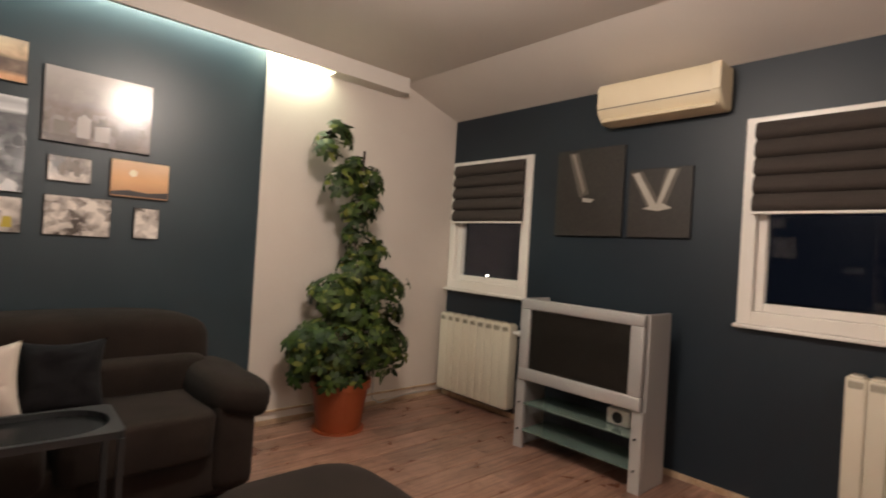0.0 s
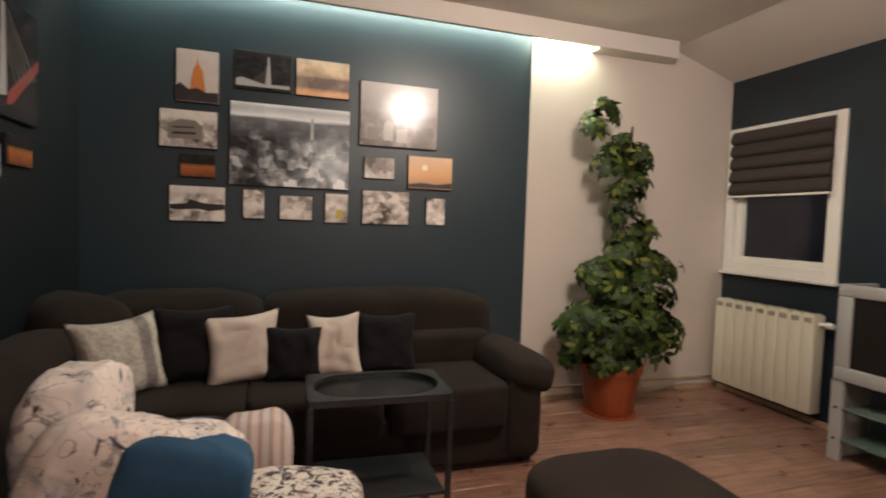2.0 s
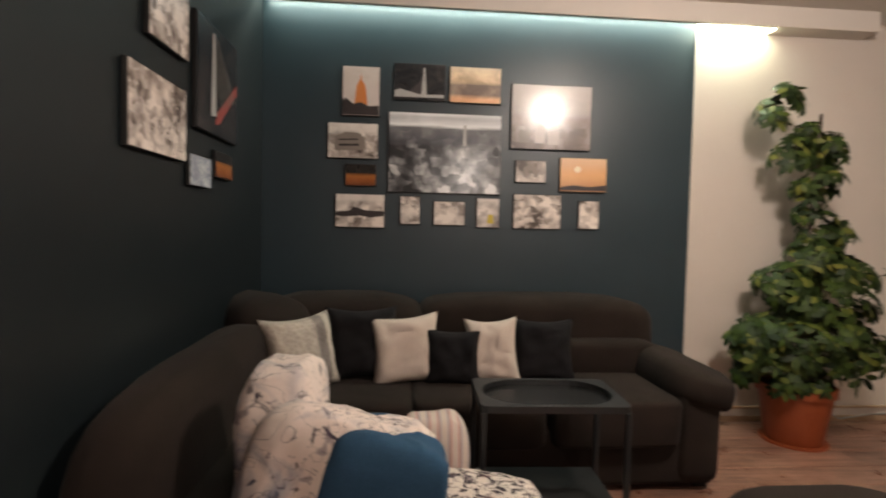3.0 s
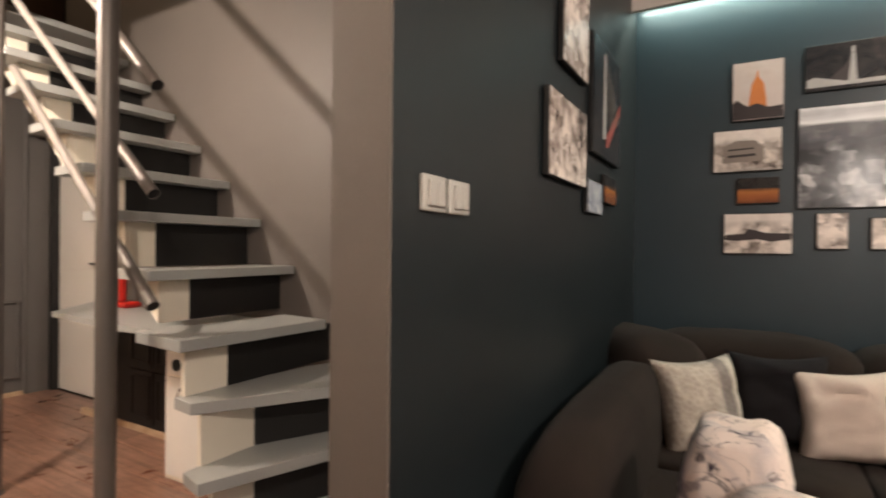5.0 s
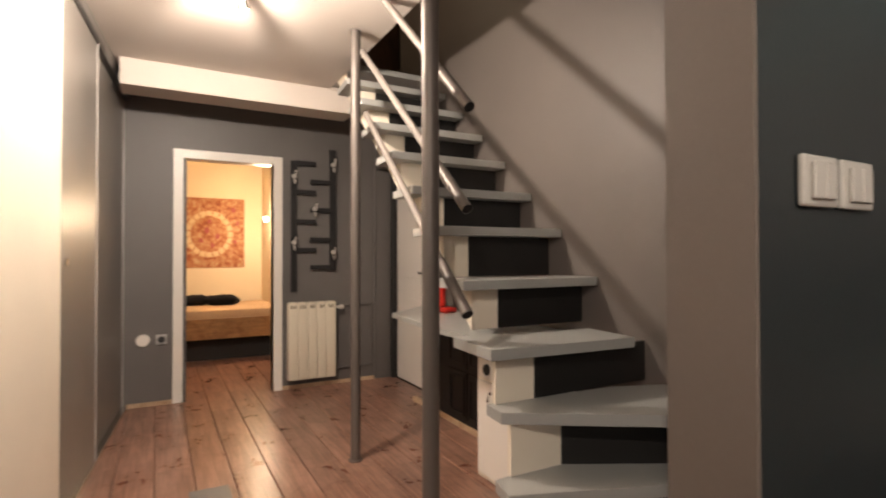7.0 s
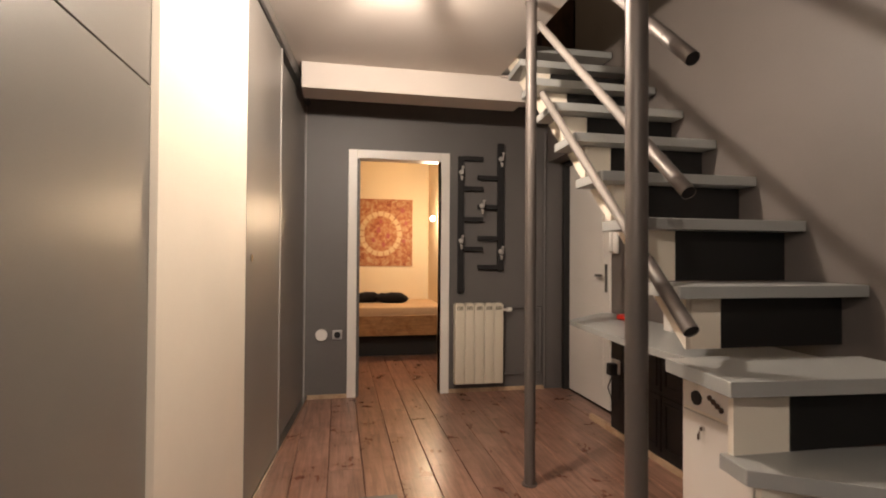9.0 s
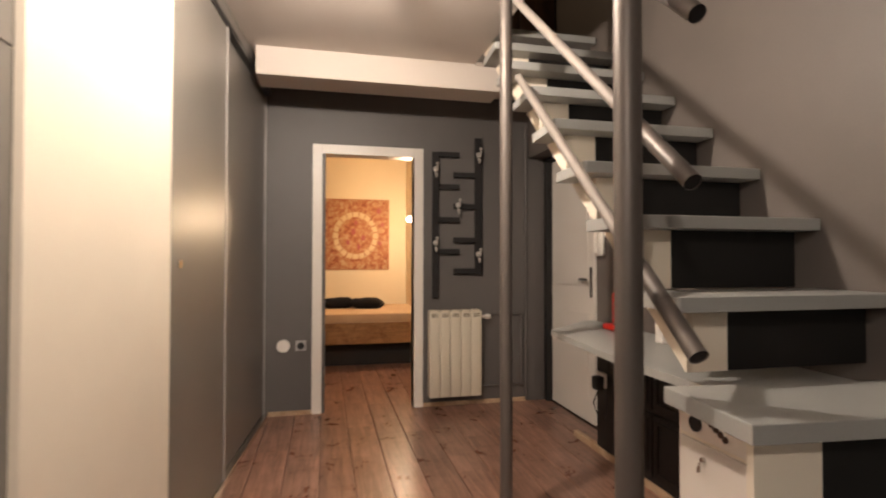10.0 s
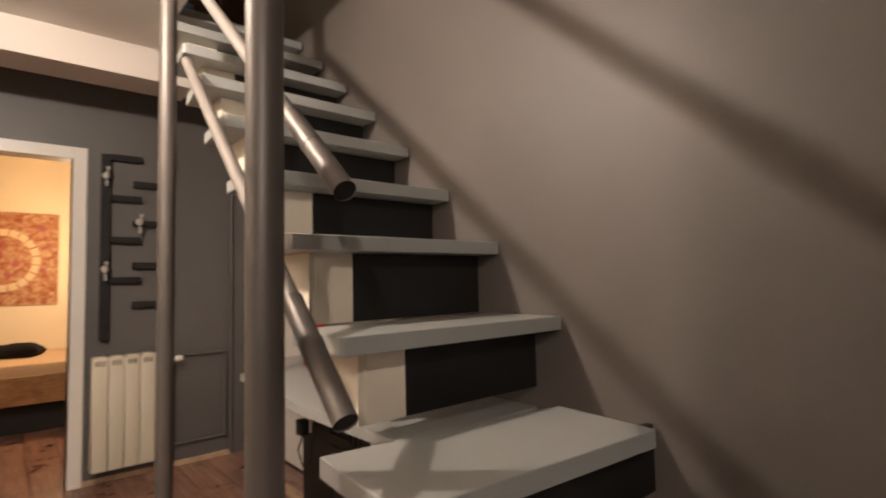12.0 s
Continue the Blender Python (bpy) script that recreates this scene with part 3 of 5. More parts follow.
boxpart("body", ic, M_WHITE, (-0.04, -0.025, 0.0, 0.04, 0.0, 0.22), 0.008)
boxpart("handset", ic, M_WHITE, (-0.034, -0.05, 0.01, 0.0, -0.024, 0.21), 0.01)
# pipes on the far wall
pp = thing("heating_pipe", (-5.72, 2.1, 0.12), "thin grey-painted heating pipes along the wall beside the radiator", "pipe")
bm = bmesh.new()
for z in (0.03, 0.62):
    tube(bm, (0, 0.02, z), (0, 0.36, z), 0.009, 10)
    bmesh.ops.create_uvsphere(bm, u_segments=8, v_segments=6, radius=0.011, matrix=Matrix.Translation((0, 0.36, z)))
tube(bm, (0, 0.36, 0.03), (0, 0.36, 0.62), 0.009, 10)
tube(bm, (0, 0.40, -0.1), (0, 0.40, 2.2), 0.011, 10)
part("pipe", bm, M_GREY, pp, smooth=True)
# socket and valve beside the door
so = thing("wall_socket", (-5.738, 0.66, 0.49), "grey wall socket beside the bedroom door", "socket")
boxpart("plate", so, M_SILV, (0, -0.04, 0, 0.012, 0.04, 0.08), 0.004)
bm = bmesh.new()
tube(bm, (0.012, 0, 0.04), (0.016, 0, 0.04), 0.026, 20)
part("insert", bm, M_TABLE, so, smooth=True)
so = thing("junction_box", (-5.738, 0.53, 0.53), "round white wall junction box beside the socket", "junction box")
bm = bmesh.new()
tube(bm, (0, 0, 0), (0.02, 0, 0), 0.05, 24, 0.046)
part("cover", bm, M_WHITE, so, smooth=True)

pw = thing("power_adapter", (-4.46, 2.488, 0.44), "black power adapter in a white wall socket", "adapter")
boxpart("socket", pw, M_WHITE, (-0.055, -0.008, -0.02, 0.035, 0.010, 0.07), 0.003)
boxpart("plug", pw, M_BLACKP, (-0.03, -0.06, -0.03, 0.03, -0.004, 0.05), 0.008)
bm = bmesh.new()
ch_ = [Vector((0.0, -0.03, -0.03)), Vector((-0.04, -0.04, -0.12)), Vector((0.02, -0.03, -0.22)), Vector((0.09, -0.03, -0.16)), Vector((0.10, -0.02, 0.1)), Vector((0.10, -0.01, 0.26))]
for p, q in zip(ch_, ch_[1:]):
    tube(bm, p, q, 0.004, 8)
part("cord", bm, M_BLACKP, pw, "black looping cord", True)

# coat rack
rk = thing("coat_rack", (-5.73, 1.9, 0.88), "black wall coat rack with short arms and steel hooks", "coat rack")
X0, X1 = 0.005, 0.03


def bar(y0, y1, z0, z1):
    y0, y1 = y0 - 0.004, y1 + 0.004
    boxpart("bar", rk, M_RACK, (X0, y0 - 1.9, z0 - 0.88, X1, y1 - 1.9, z1 - 0.88), 0.002)


bar(1.69, 1.735, 0.88, 2.07)
bar(2.05, 2.10, 1.07, 2.20)
for z in (2.035, 1.77, 1.50, 1.24):
    bar(1.737, 1.91, z, z + 0.04)
for z in (1.89, 1.63, 1.355, 1.10):
    bar(1.87, 2.048, z - 0.02, z + 0.02)
for y, z in ((1.712, 1.93), (2.075, 2.06), (1.90, 1.64), (1.712, 1.33), (2.075, 1.24)):
    bm = bmesh.new()
    tube(bm, (0.03, y - 1.9, z - 0.88), (0.034, y - 1.9, z - 0.88), 0.022, 16)
    tube(bm, (0.03, y - 1.9, z - 0.88), (0.085, y - 1.9, z - 0.90), 0.007, 10)
    tube(bm, (0.085, y - 1.9, z - 0.90), (0.10, y - 1.9, z - 0.84), 0.007, 10)
    tube(bm, (0.03, y - 1.9, z - 0.91), (0.06, y - 1.9, z - 0.95), 0.007, 10)
    tube(bm, (0.06, y - 1.9, z - 0.95), (0.075, y - 1.9, z - 0.92), 0.009, 10)
    tube(bm, (0.098, y - 1.9, z - 0.85), (0.10, y - 1.9, z - 0.835), 0.012, 10)
    part("hook", bm, M_HOOK, rk, "steel double hook", True)

# hall ceiling lamp
hl = thing("ceiling_lamp", (-3.58, 0.93, CEIL), "ceiling spot lamp with white base and three lit heads", "ceiling lamp")
bm = bmesh.new()
tube(bm, (0, 0, -0.03), (0, 0, 0), 0.06, 24)
part("base", bm, M_WHITE, hl, smooth=True)
for k in range(3):
    a = 2.1 * k + 0.4
    bm = bmesh.new()
    c, s = math.cos(a), math.sin(a)
    tube(bm, (0.03 * c, 0.03 * s, -0.03), (0.10 * c, 0.10 * s, -0.06), 0.006, 8)
    tube(bm, (0.10 * c, 0.10 * s, -0.05), (0.135 * c, 0.135 * s, -0.11), 0.026, 16, 0.033, caps=False)
    part("head", bm, M_CHROME, hl, smooth=True)
    bm = bmesh.new()
    bmesh.ops.create_uvsphere(bm, u_segments=14, v_segments=10, radius=0.024, matrix=Matrix.Translation((0.128 * c, 0.128 * s, -0.10)))
    part("bulb", bm, M_BULB, hl, "lit bulb", True)
ll = thing("ceiling_lamp", (0.95, 1.5, CEIL), "round frosted glass ceiling lamp, lit", "ceiling lamp")
bm = bmesh.new()
tube(bm, (0, 0, -0.03), (0, 0, 0), 0.2, 32)
part("base", bm, M_WHITE, ll, smooth=True)
bm = bmesh.new()
tube(bm, (0, 0, -0.1), (0, 0, -0.031), 0.17, 32, 0.19)
part("shade", bm, M_BULB, ll, "lit frosted glass", True)
# Ceiling base added above that unseen spot.
kl = thing("ceiling_lamp", (-2.0, 0.45, CEIL), "unseen round ceiling base added for the panel fill spot", "ceiling lamp")
bm = bmesh.new()
tube(bm, (0, 0, -0.025), (0, 0, 0), 0.12, 32)
part("base", bm, M_WHITE, kl, smooth=True)
pd = thing("pendant_lamp", (0.54, -1.5, 2.08), "small white open pendant lamp on a thin cord, lit", "ceiling lamp")
bm = bmesh.new()
tube(bm, (0, 0, 0.17), (0, 0, CEIL - 2.08), 0.004, 8)
part("cord", bm, M_TABLE, pd)
bm = bmesh.new()
tube(bm, (0, 0, 0.07), (0, 0, 0.17), 0.13, 28, 0.03, caps=False)
part("shade", bm, M_WHITE, pd, smooth=True)
for kx in KITCHEN_X:
    kd = thing("downlight", (kx, -3.6, CEIL if kx < 2.45 else 2.40), "small white stem ceiling spotlight, lit", "ceiling lamp", "kitchen spotlights")
    bm = bmesh.new()
    tube(bm, (0, 0, -0.02), (0, 0, 0), 0.05, 20)
    part("base", bm, M_WHITE, kd, smooth=True)
    bm = bmesh.new()
    tube(bm, (0, 0, -0.10), (0, 0, -0.02), 0.012, 10)
    part("stem", bm, M_CHROME, kd, smooth=True)

# ---- soft shapes ----


def blob(bm, c, half, e=0.35, nu=28, nv=14, m=None, wob=0.0, crease=0.0):
    """A rounded cushion-like block: a superellipsoid, e small for boxy."""
    m = m or Matrix()
    p = lambda v, k: math.copysign(abs(v) ** k, v)
    rings = []
    for j in range(1, nv):
        th = -math.pi / 2 + math.pi * j / nv
        ring = []
        for i in range(nu):
            ph = 2 * math.pi * i / nu
            v = Vector((half[0] * p(math.cos(th), e) * p(math.cos(ph), e), half[1] * p(math.cos(th), e) * p(math.sin(ph), e), half[2] * p(math.sin(th), e)))
            if wob:
                q = v + Vector(c)
                v += v.normalized() * wob * noise.noise(q * 7)
                if crease:
                    v += v.normalized() * crease * ((1 - abs(noise.noise(Vector((q.x * 9, q.y * 9, q.z * 4)))) * 2) ** 3 + 0.5 * noise.noise(q * 24))
            ring.append(bm.verts.new(m @ (v + Vector(c))))
        rings.append(ring)
    lo = bm.verts.new(m @ (Vector(c) - Vector((0, 0, half[2]))))
    hi = bm.verts.new(m @ (Vector(c) + Vector((0, 0, half[2]))))
    for a, b in zip(rings, rings[1:]):
        for i in range(nu):
            bm.faces.new((a[i], a[(i + 1) % nu], b[(i + 1) % nu], b[i]))
    for i in range(nu):
        bm.faces.new((lo, rings[0][(i + 1) % nu], rings[0][i]))
        bm.faces.new((hi, rings[-1][i], rings[-1][(i + 1) % nu]))


def blobpart(name, parent, mat, lo, hi, e=0.35, label="", m=None, wob=0.0, crease=0.0):
    bm = bmesh.new()
    c = [(a + b) / 2 for a, b in zip(lo, hi)]
    blob(bm, c, [(b - a) / 2 for a, b in zip(lo, hi)], e, m=m, wob=wob, nu=84 if crease else 28, nv=46 if crease else 14, crease=crease)
    return part(name, bm, mat, parent, label, True)


# ---- sofa ----
sofa = thing("corner_sofa", (0, 3.0, 0), "dark brown fabric corner sofa with rolled arm, loaded with cushions", "sofa")
sl = lambda p: (p[0], p[1] - 3.0, p[2])
boxpart("base", sofa, M_SOFA, (-1.22, -0.33, 0.03, 0.99, 0.5, 0.30), 0.03)
boxpart("base", sofa, M_SOFA, (-1.27, -1.32, 0.03, -0.50, -0.335, 0.30), 0.03)
for x0, x1 in ((-0.42, 0.19), (0.20, 0.81)):
    blobpart("seat_cushion", sofa, M_SOFA, (x0, -0.40, 0.22), (x1, 0.25, 0.45), 0.22, wob=0.01)
blobpart("seat_cushion", sofa, M_SOFA, (-1.15, -0.42, 0.22), (-0.41, 0.25, 0.45), 0.22, wob=0.01)
blobpart("seat_cushion", sofa, M_SOFA, (-1.15, -1.30, 0.22), (-0.46, -0.43, 0.44), 0.22, wob=0.01)
blobpart("backrest", sofa, M_SOFA, (-0.40, 0.14, 0.30), (0.95, 0.53, 0.83), 0.42, wob=0.012)
blobpart("lumbar_roll", sofa, M_SOFA, (0.28, 0.06, 0.40), (0.92, 0.34, 0.62), 0.45)
blobpart("backrest", sofa, M_SOFA, (-1.22, 0.10, 0.30), (-0.33, 0.53, 0.83), 0.5, wob=0.012)
mr = Matrix.Translation((-1.19, 0.20, 0.52)) @ pose(0, 0, 0, 0, 0, 42)
blobpart("corner_backrest", sofa, M_SOFA, (-0.28, -0.40, -0.25), (0.13, 0.36, 0.32), 0.55, m=mr, wob=0.01)
blobpart("backrest", sofa, M_SOFA, (-1.29, -1.40, 0.10), (-1.05, 0.1, 0.76), 0.55, wob=0.012)
blobpart("arm", sofa, M_SOFA, (0.80, -0.36, 0.03), (1.01, 0.48, 0.52), 0.25)
mr = pose(0.915, 0, 0.50, 0, 12, 0)
blobpart("arm_roll", sofa, M_SOFA, (-0.13, -0.40, -0.13), (0.20, 0.46, 0.075), 0.6, m=mr, wob=0.01)
for xx, yy in ((0.93, -0.28), (-0.4, -0.28), (-1.2, -1.25)):
    boxpart("foot", sofa, M_BLACKP, (xx, yy, 0.0, xx + 0.05, yy + 0.05, 0.03))


def stripes_mat():
    m, nt, b = nodes_of("striped_knit", (0.5, 0.45, 0.4), 0.95)
    v = coords(nt)
    sep = nt.nodes.new("ShaderNodeSeparateXYZ")
    nt.links.new(v, sep.inputs[0])
    mr_ = nt.nodes.new("ShaderNodeMapRange")
    mr_.inputs[1].default_value, mr_.inputs[2].default_value = -0.2, 0.2
    nt.links.new(sep.outputs[0], mr_.inputs[0])
    cream, grey = (0.46, 0.41, 0.35), (0.19, 0.165, 0.15)
    r = ramp(nt, mr_.outputs[0], [(0.0, cream), (0.10, (0.38, 0.33, 0.28)), (0.62, (0.40, 0.35, 0.30)), (0.66, grey), (0.76, grey), (0.79, cream), (0.86, cream), (0.88, grey), (0.93, (0.3, 0.27, 0.24)), (1.0, cream)])
    vo = nt.nodes.new("ShaderNodeTexVoronoi")
    vo.inputs["Scale"].default_value = 55
    nt.links.new(v, vo.inputs["Vector"])
    col = mixed(nt, 0.22, r, vo.outputs["Distance"], "OVERLAY")
    nt.links.new(col, b.inputs["Base Color"])
    bump(nt, b, vo.outputs["Distance"], 0.6, 0.004)
    return m


M_KNIT = stripes_mat()


def cushion(c, w_, yaw, lean, mat, label, name="cushion", spin=0.0, squash=1.0):
    m = pose(c[0], c[1], c[2], 0, 0, yaw) @ pose(0, 0, 0, 90 - lean, 0, 0) @ pose(0, 0, 0, 0, 0, spin)
    cu = thing(name, m, label, "cushion", "cushions on the sofa")
    bm = bmesh.new()
    soft(bm, (0, 0, 0), (w_ * squash, w_, 0.15), 0.5, seed=c[0] * 7 + 3)
    part("cover", bm, mat, cu, smooth=True)
    return cu


cushion((-0.93, 2.84, 0.60), 0.37, 42, 16, M_KNIT, "cream and grey knitted cushion with stripes in the sofa corner", spin=2)
cushion((-0.66, 3.00, 0.615), 0.37, 12, 14, M_CHAR, "charcoal cushion between two light cushions on the sofa")
cushion((-0.445, 2.97, 0.59), 0.36, 6, 18, M_PINKW, "off-white creased cushion leaning on the sofa back", spin=4)
cushion((-0.215, 2.93, 0.560), 0.29, -6, 16, M_CHAR, "small charcoal cushion on the sofa seat")
cushion((-0.015, 2.965, 0.585), 0.34, -10, 16, M_PINKW, "off-white cushion turned slightly on the sofa", spin=5, squash=0.80)
cushion((0.26, 3.03, 0.575), 0.34, -4, 18, M_CHAR, "charcoal cushion near the bare end of the sofa")

# ---- armchair with patchwork throw ----


def patch_mat(name, base, ink, scale, lo, hi, wash=(0.30, 0.13, 0.11)):
    m, nt, b = nodes_of(name, base, 0.95)
    v = coords(nt)
    n1 = noise_of(nt, v, scale, 3, 0.6, 1.6)
    col = ramp(nt, n1, [(lo, ink), (hi, base)])
    tint = noise_of(nt, v, 5.5, 3, 0.55, 1.2)
    col = mixed(nt, ramp(nt, tint, [(0.50, (0, 0, 0)), (0.60, (0.35, 0.35, 0.35)), (0.68, (0.75, 0.75, 0.75))]), col, wash)
    warm = noise_of(nt, v, 7.5, 3, 0.55, 0.8)
    col = mixed(nt, ramp(nt, warm, [(0.56, (0, 0, 0)), (0.68, (0.22, 0.22, 0.22))]), col, (0.40, 0.24, 0.17))
    n3 = noise_of(nt, v, scale * 0.45, 2, 0.5, 3.5)
    col = mixed(nt, ramp(nt, n3, [(0.476, (0, 0, 0)), (0.49, (0.85, 0.85, 0.85)), (0.504, (0, 0, 0))]), col, ink)
    n2 = noise_of(nt, v, scale * 0.6, 2, 0.5, 2.5)
    col = mixed(nt, ramp(nt, n2, [(0.62, (0, 0, 0)), (0.66, (0.6, 0.6, 0.6))]), col, scaled(ink, 2.2))
    fine = noise_of(nt, v, 330, 2)
    nt.links.new(mixed(nt, 0.2, col, fine, "OVERLAY"), b.inputs["Base Color"])
    bump(nt, b, mixed(nt, 0.4, noise_of(nt, v, 22, 3), fine), 0.5, 0.006)
    return m


M_FLOR = patch_mat("floral_patch", (0.70, 0.60, 0.54), (0.045, 0.035, 0.05), 13, 0.33, 0.38, (0.13, 0.17, 0.25))
M_FLOR2 = patch_mat("dark_floral_patch", (0.62, 0.55, 0.49), (0.03, 0.02, 0.03), 26, 0.42, 0.47)
M_BLUE = fabric("blue_patch", (0.026, 0.066, 0.120), 240, 0.22)
m, nt, b = nodes_of("striped_patch", (0.5, 0.4, 0.35), 0.95)
v = coords(nt)
wv = nt.nodes.new("ShaderNodeTexWave")
wv.inputs["Scale"].default_value, wv.inputs["Distortion"].default_value = 4.6, 0.15
nt.links.new(v, wv.inputs["Vector"])
nt.links.new(ramp(nt, wv.outputs["Fac"], [(0.2, (0.50, 0.42, 0.37)), (0.36, (0.10, 0.12, 0.18)), (0.48, (0.5, 0.42, 0.37)), (0.66, (0.38, 0.12, 0.10)), (0.82, (0.5, 0.42, 0.37))]), b.inputs["Base Color"])
M_STRP = m

ch = thing("armchair", (-0.6, 1.93, 0), "dark brown armchair hidden under a patchwork throw beside the sofa", "armchair")
boxpart("seat", ch, M_SOFA, (-0.28, -0.25, 0.06, 0.40, 0.26, 0.36), 0.04)
blobpart("backrest", ch, M_SOFA, (-0.285, -0.12, 0.06), (-0.14, 0.13, 0.72), 0.5)
blobpart("arm", ch, M_SOFA, (-0.22, -0.25, 0.05), (0.20, -0.13, 0.52), 0.4)
blobpart("arm", ch, M_SOFA, (-0.30, 0.14, 0.05), (0.34, 0.30, 0.54), 0.4)
for xx in (-0.25, 0.3):
    for yy in (-0.24, 0.2):
        boxpart("leg", ch, M_BLACKP, (xx, yy, 0, xx + 0.05, yy + 0.05, 0.06))
tw = thing("patchwork_throw", (-0.6, 1.93, 0.1), "cream, floral and blue patchwork throw draped over an armchair", "throw blanket")
blobpart("back_drape", tw, M_FLOR, (-0.315, -0.165, -0.02), (-0.085, 0.18, 0.71), 0.52, wob=0.03, crease=0.012)
mt = pose(-0.04, -0.19, 0.285, 0, 12, 0)
blobpart("arm_drape", tw, M_FLOR, (-0.262, -0.105, -0.34), (0.245, 0.10, 0.33), 0.42, m=mt, wob=0.02, crease=0.010)
blobpart("blue_patch", tw, M_BLUE, (-0.06, -0.126, -0.35), (0.25, 0.03, 0.325), 0.34, "plain blue patch", m=mt, wob=0.012, crease=0.006)
blobpart("striped_patch", tw, M_STRP, (0.12, 0.12, -0.04), (0.36, 0.30, 0.47), 0.45, "striped patch over the far arm", wob=0.012, crease=0.005)
blobpart("blue_strip", tw, M_BLUE, (-0.04, 0.115, -0.04), (0.14, 0.295, 0.462), 0.45, "plain blue patch")
blobpart("seat_patch", tw, M_FLOR2, (0.02, -0.22, 0.0), (0.56, 0.14, 0.33), 0.4, "floral patch hanging over the seat", wob=0.02, crease=0.010)

# ---- side table ----
tb = thing("side_table", pose(0.08, 2.325, 0, 0, 0, -2), "graphite metal side table with a recessed oval tray and lower shelf", "side table")
TX, TY, TZ = 0.268, 0.17, 0.585


def rounded(hx, hy, r, n=8):
    out = []
    for cx, cy, a0 in ((hx - r, hy - r, 0), (-hx + r, hy - r, 90), (-hx + r, -hy + r, 180), (hx - r, -hy + r, 270)):
        for k in range(n):
            a = radians(a0 + 90 * k / (n - 1))
            out.append((cx + r * math.cos(a), cy + r * math.sin(a)))
    return out


M_TRAY = paint("black_tray_lacquer", (0.006, 0.006, 0.006), 0.22, 0.1)
bm = bmesh.new()
outer, inner = rounded(TX, TY, 0.03), rounded(TX - 0.026, TY - 0.022, TY - 0.026)
loops = [[bm.verts.new((x, y, z)) for x, y in pts] for pts, z in ((outer, TZ - 0.024), (outer, TZ), (inner, TZ), (inner, TZ - 0.022))]
n = len(outer)
for a, b_ in zip(loops, loops[1:]):
    for k in range(n):
        bm.faces.new((a[k], a[(k + 1) % n], b_[(k + 1) % n], b_[k]))
bm.faces.new(loops[3])
bm.faces.new(loops[0][::-1])
part("tray_top", bm, M_TABLE, tb)
bm = bmesh.new()
prism(bm, rounded(TX - 0.028, TY - 0.024, TY - 0.028), TZ - 0.0215, TZ - 0.019)
part("tray_glass", bm, M_TRAY, tb, "dark glossy oval tray")
for sx in (-1, 1):
    for sy in (-1, 1):
        boxpart("leg", tb, M_TABLE, (sx * (TX - 0.012) - 0.010, sy * (TY - 0.012) - 0.010, 0, sx * (TX - 0.012) + 0.010, sy * (TY - 0.012) + 0.010, TZ - 0.025), 0.002)
boxpart("lower_shelf", tb, M_TABLE, (-TX + 0.026, -TY + 0.002, 0.20, TX - 0.026, TY - 0.002, 0.215), 0.002, "glossy dark lower shelf")

# ---- ottoman ----
ot = thing("ottoman", (0.80, 1.64, 0), "dark brown upholstered rounded ottoman on the laminate floor", "ottoman")
blobpart("seat", ot, M_SOFA, (-0.31, -0.34, 0.20), (0.31, 0.34, 0.43), 0.5, wob=0.006)
blobpart("base", ot, M_SOFA, (-0.295, -0.32, 0.03), (0.295, 0.32, 0.32), 0.35)
for sx in (-0.18, 0.14):
    for sy in (-0.18, 0.14):
        boxpart("foot", ot, M_BLACKP, (sx, sy, 0, sx + 0.04, sy + 0.04, 0.06))

# ---- television ----
tv = thing("television", (2.76, 1.905, 0), "old silver widescreen tube television on matching stand with glass shelves", "television")
L = lambda b_: (b_[0] - 2.76, b_[1] - 1.905, b_[2], b_[3] - 2.76, b_[4] - 1.905, b_[5])
Y0, Y1, ZB, ZT = 1.50, 2.355, 0.445, 0.965
bm = bmesh.new()
for q in ((2.60, Y0 + 0.01, ZT - 0.065, 2.64, Y1 - 0.01, ZT), (2.60, Y0 + 0.01, ZB, 2.64, Y1 - 0.01, ZB + 0.075), (2.60, Y0 + 0.01, ZB + 0.075, 2.64, Y0 + 0.085, ZT - 0.065), (2.60, Y1 - 0.085, ZB + 0.075, 2.64, Y1 - 0.01, ZT - 0.065)):
    box(bm, *L(q), bevel=0.006)
part("bezel", bm, M_SILV, tv, smooth=True)
boxpart("screen", tv, M_SCREEN, L((2.614, Y0 + 0.08, ZB + 0.07, 2.636, Y1 - 0.08, ZT - 0.06)), 0.004, "dark glossy screen")
boxpart("body", tv, M_SILV, L((2.64, Y0 + 0.03, ZB + 0.01, 2.86, Y1 - 0.03, ZT - 0.02)), 0.012)
boxpart("rear_housing", tv, M_SCREEN, L((2.86, Y0 + 0.14, ZB + 0.05, 2.96, Y1 - 0.14, ZT - 0.10)), 0.02)
for y0 in (Y0 - 0.005, Y1 - 0.06):
    boxpart("post", tv, M_SILV, L((2.615, y0, 0.0, 2.645, y0 + 0.065, ZB - 0.002)), 0.003)
boxpart("side_panel", tv, M_SILV, L((2.65, Y0 - 0.004, 0.0, 2.90, Y0 + 0.02, ZT)), 0.004)
boxpart("side_panel", tv, M_SILV, L((2.65, Y1 - 0.02, 0.0, 2.90, Y1 + 0.004, ZT)), 0.004)
